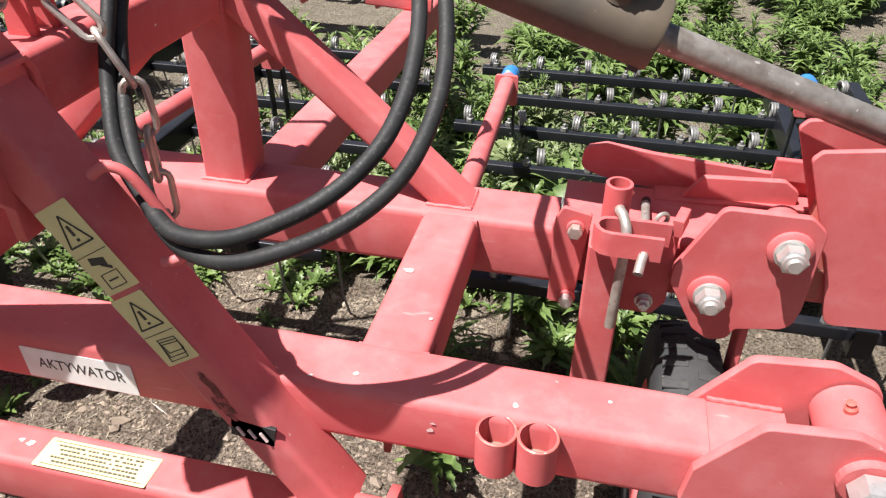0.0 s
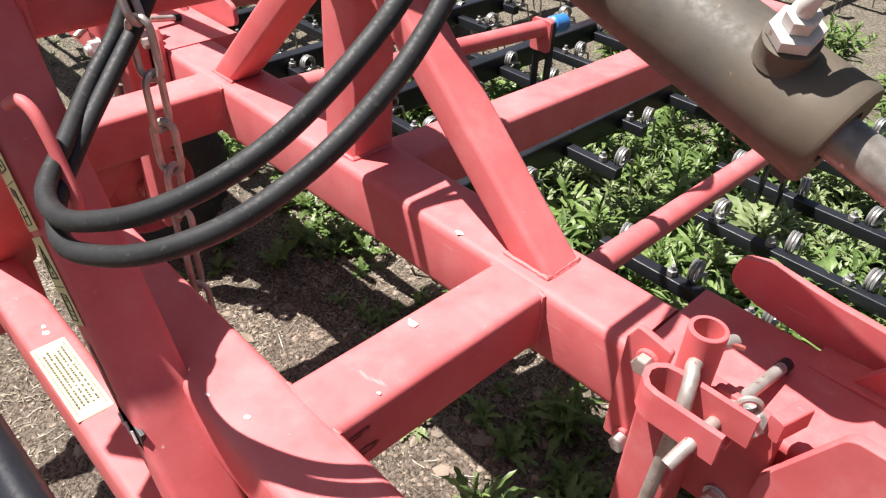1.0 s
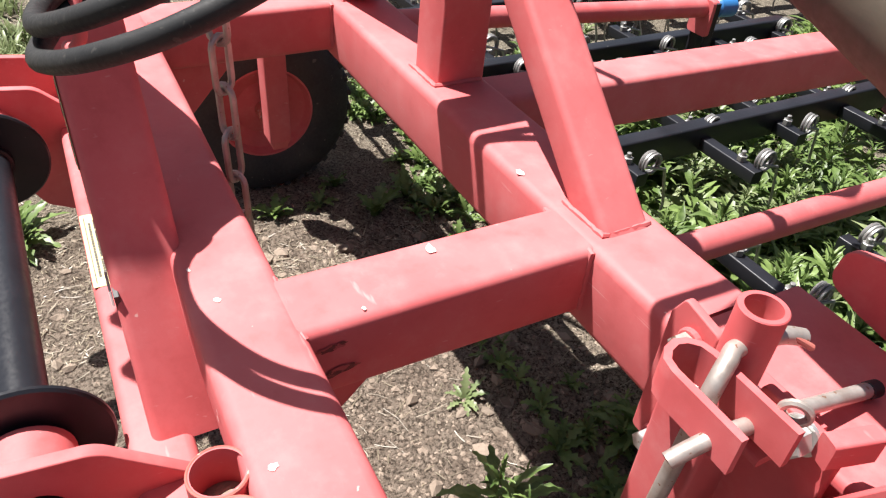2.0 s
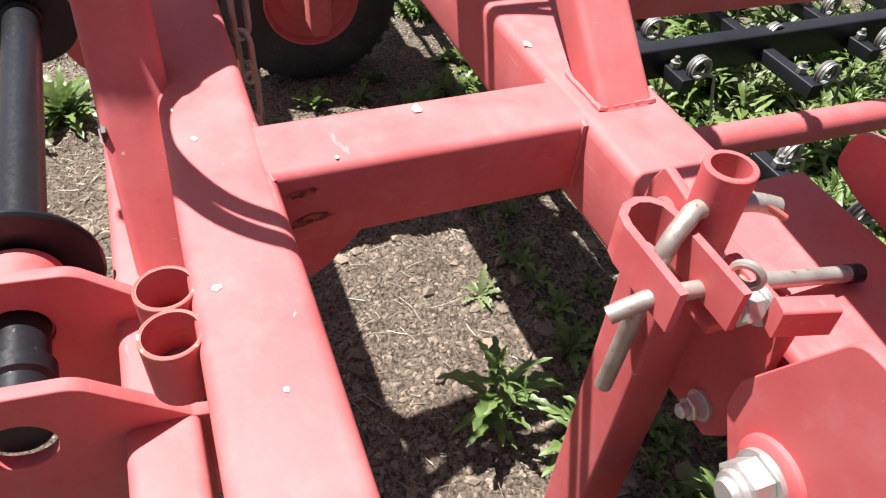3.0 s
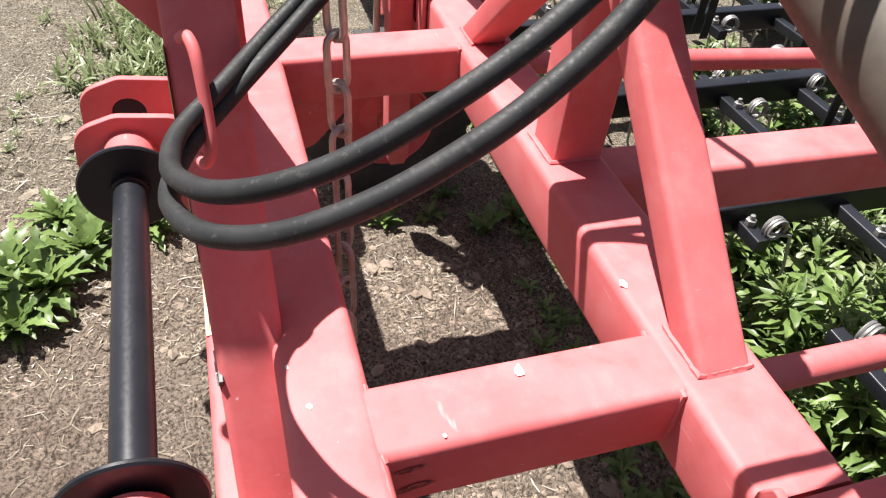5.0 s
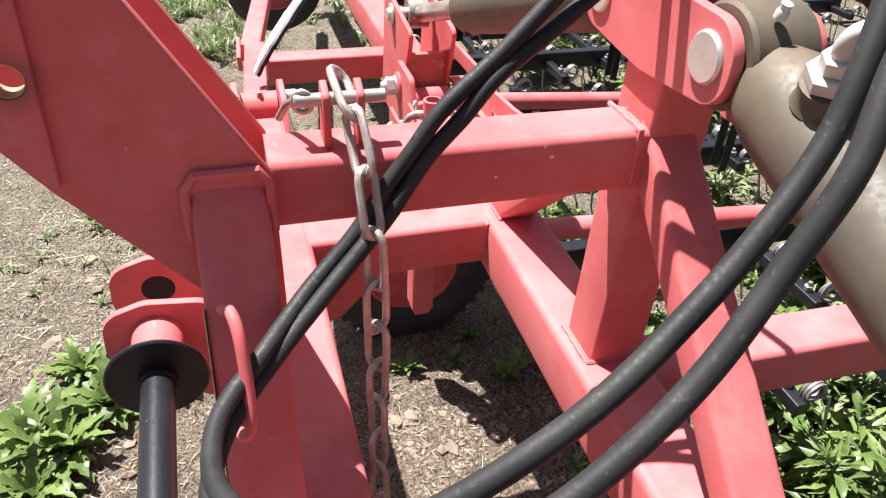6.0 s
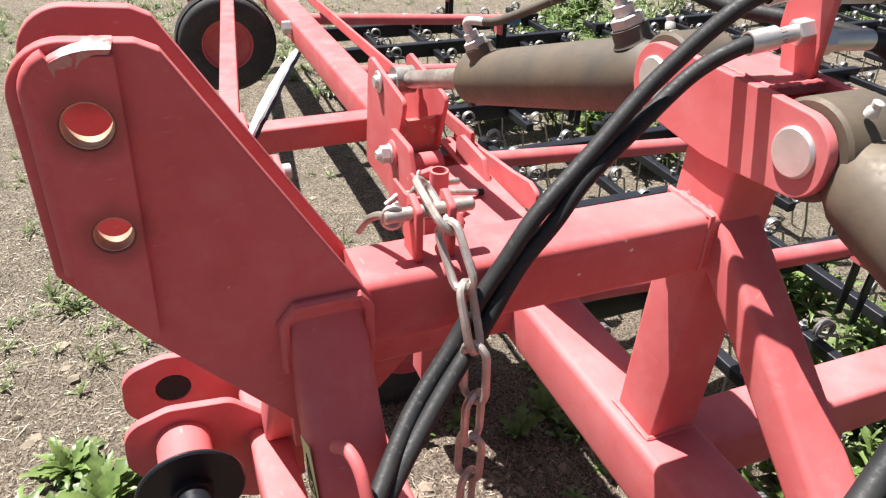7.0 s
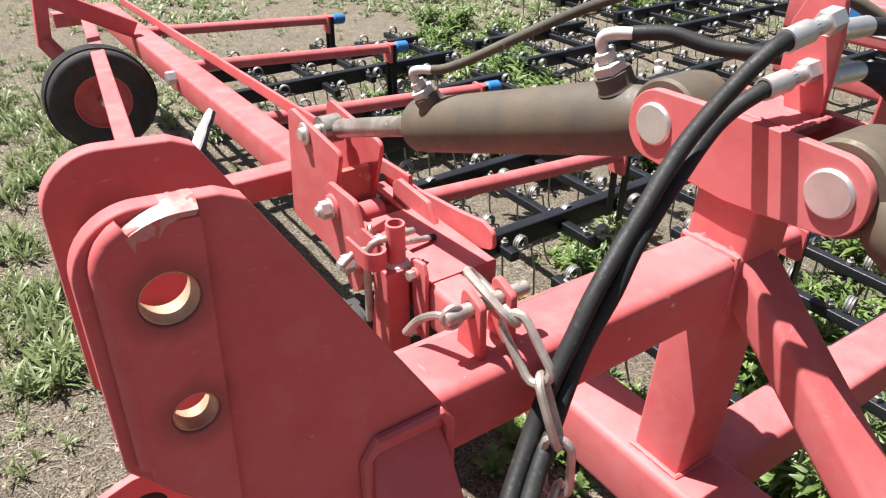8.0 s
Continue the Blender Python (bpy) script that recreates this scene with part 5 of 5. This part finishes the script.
def rosette(rng, at, r, n=14, wide=0.42):
    leaves = []
    at = np.array(at)
    for k in range(n):
        size = r * rng.uniform(0.6, 1.1)
        leaves.append(leaf(rng, at + np.array([0, 0, 0.005]), k * 2.4 + rng.uniform(-.3, .3), rng.uniform(0.45, 1.35), size, size * wide * rng.uniform(0.8, 1.2), rng.uniform(0.35, 0.85), 0.40, 10))
    return leaves, []


def to_mesh(name, pieces):
    v, f, o = [], [], 0
    for pv, pf in pieces:
        v += [tuple(q) for q in pv]
        f += [tuple(i + o for i in q) for q in pf]
        o += len(pv)
    me = bpy.data.meshes.new(name)
    me.from_pydata(v, [], f)
    return me


def weed(kind, x, y, size, label, material=LEAF, seed=0, **kw):
    rng = random.Random(seed)
    z = height(x, y) - 0.01
    w = thing("weed", label, "weed", "weeds")
    made = upright_weed(rng, (x, y, z), size, **kw) if kind == "upright" else rosette(rng, (x, y, z), size, **kw)
    tagged(part("foliage", to_mesh("foliage", made[0]), material, w, smooth=True), kind="stuff")
    if made[1]:
        tagged(part("stem", to_mesh("stem", made[1]), material, w), kind="stuff")


BROAD = "broad-leaved green weed growing in the dry soil"
TALL = "leafy green weed with narrow toothed leaves growing through the harrow"
for k, (x, y, r) in enumerate([(-1.33, 0.10, 0.19), (-1.47, 0.20, 0.18), (-1.56, 0.36, 0.16), (-1.22, 0.05, 0.15), (-1.40, 0.02, 0.17), (-1.62, 0.12, 0.13)]):
    weed("rosette", x, y, r, BROAD, LEAF, 40 + k, n=40, wide=0.20)
weed("rosette", -0.585, 1.212, 0.075, "small seedling with narrow leaves in the soil", LEAF_PALE, 60, n=9, wide=0.22)
weed("upright", -0.28, 1.10, 0.20, "young toothed weed in the shade of the frame", LEAF, 61, spread=1.05, seg=8, shoots_most=3, gap=0.024)
weed("upright", -0.17, 1.24, 0.17, "young toothed weed in the shade of the frame", LEAF, 62, spread=1.05, seg=8, shoots_most=3, gap=0.024)
weed("rosette", -1.30, 1.30, 0.12, "low weed in the shade of the frame", LEAF, 63, n=10, wide=0.3)
for k, (x, y, r) in enumerate([(-1.41, 1.03, 0.09), (-1.42, 1.17, 0.07), (-1.36, 1.43, 0.10), (-1.50, 1.25, 0.08), (-1.15, 1.50, 0.06)]):
    weed("rosette", x, y, r, "low weed in the shade of the frame", LEAF, 90 + k, n=12, wide=0.26)
weed("upright", -0.33, 1.50, 0.14, "young toothed weed in the shade of the frame", LEAF, 64, spread=1.05, seg=8, shoots_most=3, gap=0.024)
k = 70
for x, y, h in [(-1.00, 2.10, 0.26), (-0.93, 2.24, 0.28), (-0.84, 2.20, 0.27), (-0.90, 2.36, 0.30), (-0.74, 2.28, 0.28), (-1.12, 2.30, 0.28), (-1.05, 2.60, 0.30), (-1.20, 2.62, 0.30),
                (-0.70, 1.98, 0.24), (-0.60, 2.10, 0.27), (-0.50, 1.95, 0.22), (-0.66, 2.26, 0.26), (-0.52, 2.30, 0.28), (-0.42, 2.14, 0.24), (-0.75, 2.15, 0.23), (-0.58, 1.84, 0.20), (-0.46, 1.80, 0.2),
                (-0.12, 2.42, 0.34), (-0.20, 2.30, 0.30), (-0.06, 2.30, 0.28), (-0.02, 2.48, 0.3), (-0.40, 2.66, 0.40), (-0.52, 2.74, 0.38), (-0.34, 2.90, 0.36), (-1.0, 2.9, 0.30), (-0.9, 2.75, 0.26), (-2.0, 2.45, 0.22), (-1.9, 2.20, 0.18), (-2.7, 2.75, 0.3),
                (-0.30, 1.98, 0.24), (-0.25, 2.14, 0.26), (-0.38, 2.38, 0.28), (-0.24, 2.52, 0.30), (-0.68, 2.44, 0.28), (-0.10, 2.12, 0.22), (0.10, 2.20, 0.26), (0.18, 2.45, 0.30), (0.05, 2.66, 0.34), (-0.20, 2.74, 0.36), (-0.80, 2.58, 0.26), (-0.62, 2.60, 0.30), (0.32, 2.3, 0.28), (0.42, 2.6, 0.3), (-0.45, 2.5, 0.3), (-0.08, 1.86, 0.18),
                (-0.04, 1.56, 0.10), (0.06, 1.42, 0.09), (0.12, 1.26, 0.12), (0.16, 1.40, 0.17), (0.10, 1.62, 0.2), (0.20, 1.75, 0.2), (-0.12, 1.70, 0.17),
                (-0.95, 1.98, 0.22), (-0.88, 2.12, 0.24), (-1.02, 2.22, 0.24), (-0.78, 1.94, 0.2), (-0.82, 2.32, 0.26), (-1.10, 2.45, 0.24), (-0.36, 1.86, 0.2), (0.28, 2.05, 0.25), (0.40, 2.2, 0.28), (0.02, 2.0, 0.2), (0.16, 1.95, 0.2)]:
    weed("upright", x, y, h, TALL, LEAF if k % 3 else LEAF_PALE, k, spread=1.15, seg=7)
    k += 1
for x, y, h in [(-0.17, 1.98, 0.30), (-0.24, 2.26, 0.34), (-0.07, 2.16, 0.26), (-0.30, 2.02, 0.26)]:
    weed("upright", x, y, h, "tall weed with long toothed leaves beside the support pipe", LEAF if k % 2 else LEAF_PALE, k, spread=2.0, seg=9)
    k += 1


def field(name, label, count, where, make, material, seed, sharp=38):
    """Uncounted low growth over a stretch of the plan."""
    rng = random.Random(seed)
    pieces = []
    for _ in range(count):
        x, y = where(rng)
        if x is None:
            continue
        a, b = make(rng, (x, y, height(x, y) - 0.005))
        pieces += a + b
    ob = part(name, to_mesh(name, pieces), material, smooth=True, sharp=sharp)
    tagged(ob, label, "weeds", kind="stuff")


def behind(rng):
    x, y = rng.uniform(-7.0, 4.0), 1.9 + 8.0 * rng.random() ** 1.5
    if y < 3.1 and rng.random() < (0.80 if x < -0.9 else 0.45):
        return None, None
    if noise.noise((x * 0.55, y * 0.55, 5.0)) < (-0.05 if x > -1 else 0.12):
        return None, None
    return x, y


field("weed_field", "dense green weeds covering the field behind the machine", 1350, behind, lambda r, p: upright_weed(r, p, r.uniform(0.13, 0.34), 1.2), LEAF, 11)


def tuft(rng, at, size):
    """Thin upright blades from one root."""
    at, blades = np.array(at), []
    for _ in range(rng.randint(9, 15)):
        length = size * rng.uniform(0.5, 1.1)
        root = at + np.array([rng.uniform(-0.25, 0.25) * size, rng.uniform(-0.25, 0.25) * size, 0])
        blades.append(leaf(rng, root, rng.uniform(0, 6.28), rng.uniform(0.7, 1.5), length, length * rng.uniform(0.06, 0.12), rng.uniform(0.2, 0.9), 0.05, 4))
    return blades, []


def front(rng):
    x, y = rng.uniform(-10.0, -0.9), rng.gauss(-0.2, 1.5)
    g = noise.noise((x * 0.8, y * 0.8, 2.0)) + (0.30 if x < -4.5 else 0.0) + (0.2 if abs(y - 0.35) < 0.3 and x < -2.3 else 0) - max(0, x + 2.2) * 0.55
    if g < 0.02 + 0.28 * rng.random():
        return None, None
    return x, y


field("low_weeds", "sparse low weeds on the trodden soil", 8000, front, lambda r, p: tuft(r, p, r.uniform(0.025, 0.08)) if r.random() < 0.5 else rosette(r, p, r.uniform(0.02, 0.06), 7, 0.17), LEAF_PALE, 12)


def verge(rng):
    x = rng.uniform(-6.5, -2.35)
    y = rng.gauss(0.42 + 0.10 * (-2.4 - x) * 0.5, 0.17 + 0.10 * max(0, -3.5 - x))
    if noise.noise((x * 2.3, y * 2.3, 8.0)) < -0.15 + 0.35 * rng.random():
        return None, None
    return x, y


field("grass_verge", "tufts of thin pale grass and weeds along the trodden soil", 900, verge, lambda r, p: tuft(r, p, r.uniform(0.05, 0.15)), LEAF_PALE, 18)


def under(rng):
    x, y = rng.uniform(-2.2, 0.35), rng.uniform(1.32, 2.5)
    if noise.noise((x * 2.1, y * 2.1, 6.0)) < -0.12 + 0.25 * rng.random():
        return None, None
    return x, y


field("undergrowth", "small dark green weeds in the shade under the machine", 1500, under, lambda r, p: rosette(r, p, r.uniform(0.03, 0.085), 8, 0.24), LEAF, 17)


def far_field(rng):
    x, y = rng.uniform(-13.0, -3.6), rng.uniform(1.3, 8.0)
    if noise.noise((x * 0.6, y * 0.6, 9.0)) < -0.02 + 0.2 * rng.random():
        return None, None
    return x, y


field("far_weeds", "patches of pale grass and weeds further out on the field", 6500, far_field, lambda r, p: rosette(r, p, r.uniform(0.05, 0.14), 7, 0.15), LEAF_PALE, 16)


def anywhere(rng):
    u = rng.random()
    if u < 0.35:
        return rng.uniform(-2.6, 0.7), rng.uniform(-0.6, 1.6)
    if u < 0.75:
        return rng.uniform(-3.0, 1.2), rng.uniform(1.5, 3.3)
    return rng.uniform(-7, 1.5), rng.uniform(-2.0, 5.5)


def straw(rng, p):
    a, l = rng.uniform(0, math.pi), rng.uniform(0.008, 0.05) * (2.2 if rng.random() < 0.05 else 1)
    d = np.array([math.cos(a), math.sin(a), rng.uniform(-0.25, 0.35)])
    n = np.array([-d[1], d[0], 0.3])
    w = rng.uniform(0.0004, 0.0011)
    q = np.array(p) + np.array([0, 0, 0.008])
    k = n * rng.uniform(-0.08, 0.08) * l
    v = [q - d * l / 2 - n * w, q - d * l / 2 + n * w, q + k + n * w, q + k - n * w, q + d * l / 2 + n * w, q + d * l / 2 - n * w]
    return [(v, [(0, 1, 2, 3), (3, 2, 4, 5)])], []


def chaff(rng, p):
    """A short flake of broken straw, lying nearly flat."""
    a, l, w = rng.uniform(0, math.pi), rng.uniform(0.004, 0.013) * (3 if rng.random() < 0.04 else 1), rng.uniform(0.0006, 0.0020)
    d = np.array([math.cos(a), math.sin(a), rng.uniform(-0.3, 0.3)])
    n = np.array([-d[1], d[0], rng.uniform(-0.5, 0.5)])
    q = np.array(p) + np.array([0, 0, 0.009])
    return [([q - d * l, q - d * l * 0.2 + n * w, q + d * l, q + d * l * 0.1 - n * w], [(0, 1, 2, 3)])], []


def trodden(rng):
    return rng.uniform(-5.5, -1.0), rng.uniform(-1.2, 1.7)


field("chaff", "pale chaff and short straw trodden into the soil", 30000, trodden, chaff, CHAFF, 15)
field("straw_litter", "dry straw and stalks lying on the soil", 15000, anywhere, straw, DRY, 13)

ICO_V, ICO_F = None, None


def clod(rng, p):
    global ICO_V, ICO_F
    if ICO_V is None:
        bm = bmesh.new()
        bmesh.ops.create_icosphere(bm, subdivisions=1, radius=1.0)
        bm.verts.ensure_lookup_table()
        ICO_V, ICO_F = np.array([tuple(v.co) for v in bm.verts]), [tuple(v.index for v in f.verts) for f in bm.faces]
        bm.free()
    r = 0.0022 + 0.0055 * rng.random() ** 3 + (0.004 + 0.016 * rng.random() ** 2 if rng.random() < 0.016 else 0)
    a = rng.uniform(0, 6.28)
    ca, sa = math.cos(a), math.sin(a)
    k = np.array([rng.uniform(0.74, 1.14) for _ in ICO_V])[:, None]
    w = ICO_V * k * (r * np.array([rng.uniform(0.7, 1.4), rng.uniform(0.7, 1.3), rng.uniform(0.5, 0.95)]))
    v = np.stack([p[0] + w[:, 0] * ca - w[:, 1] * sa, p[1] + w[:, 0] * sa + w[:, 1] * ca, p[2] + 0.003 + w[:, 2]], 1)
    return [(v, ICO_F)], []


def clod_place(rng):
    u = rng.random()
    if u < 0.45:
        return rng.uniform(-1.25, 0.35), rng.uniform(0.65, 1.75)
    if u < 0.8:
        return rng.uniform(-2.3, 0.5), rng.uniform(-0.5, 2.5)
    return rng.uniform(-5.0, 1.0), rng.uniform(-1.5, 3.0)


field("soil_clods", "loose crumbs and clods of dry soil", 52000, clod_place, clod, CRUMB, 14, 28)
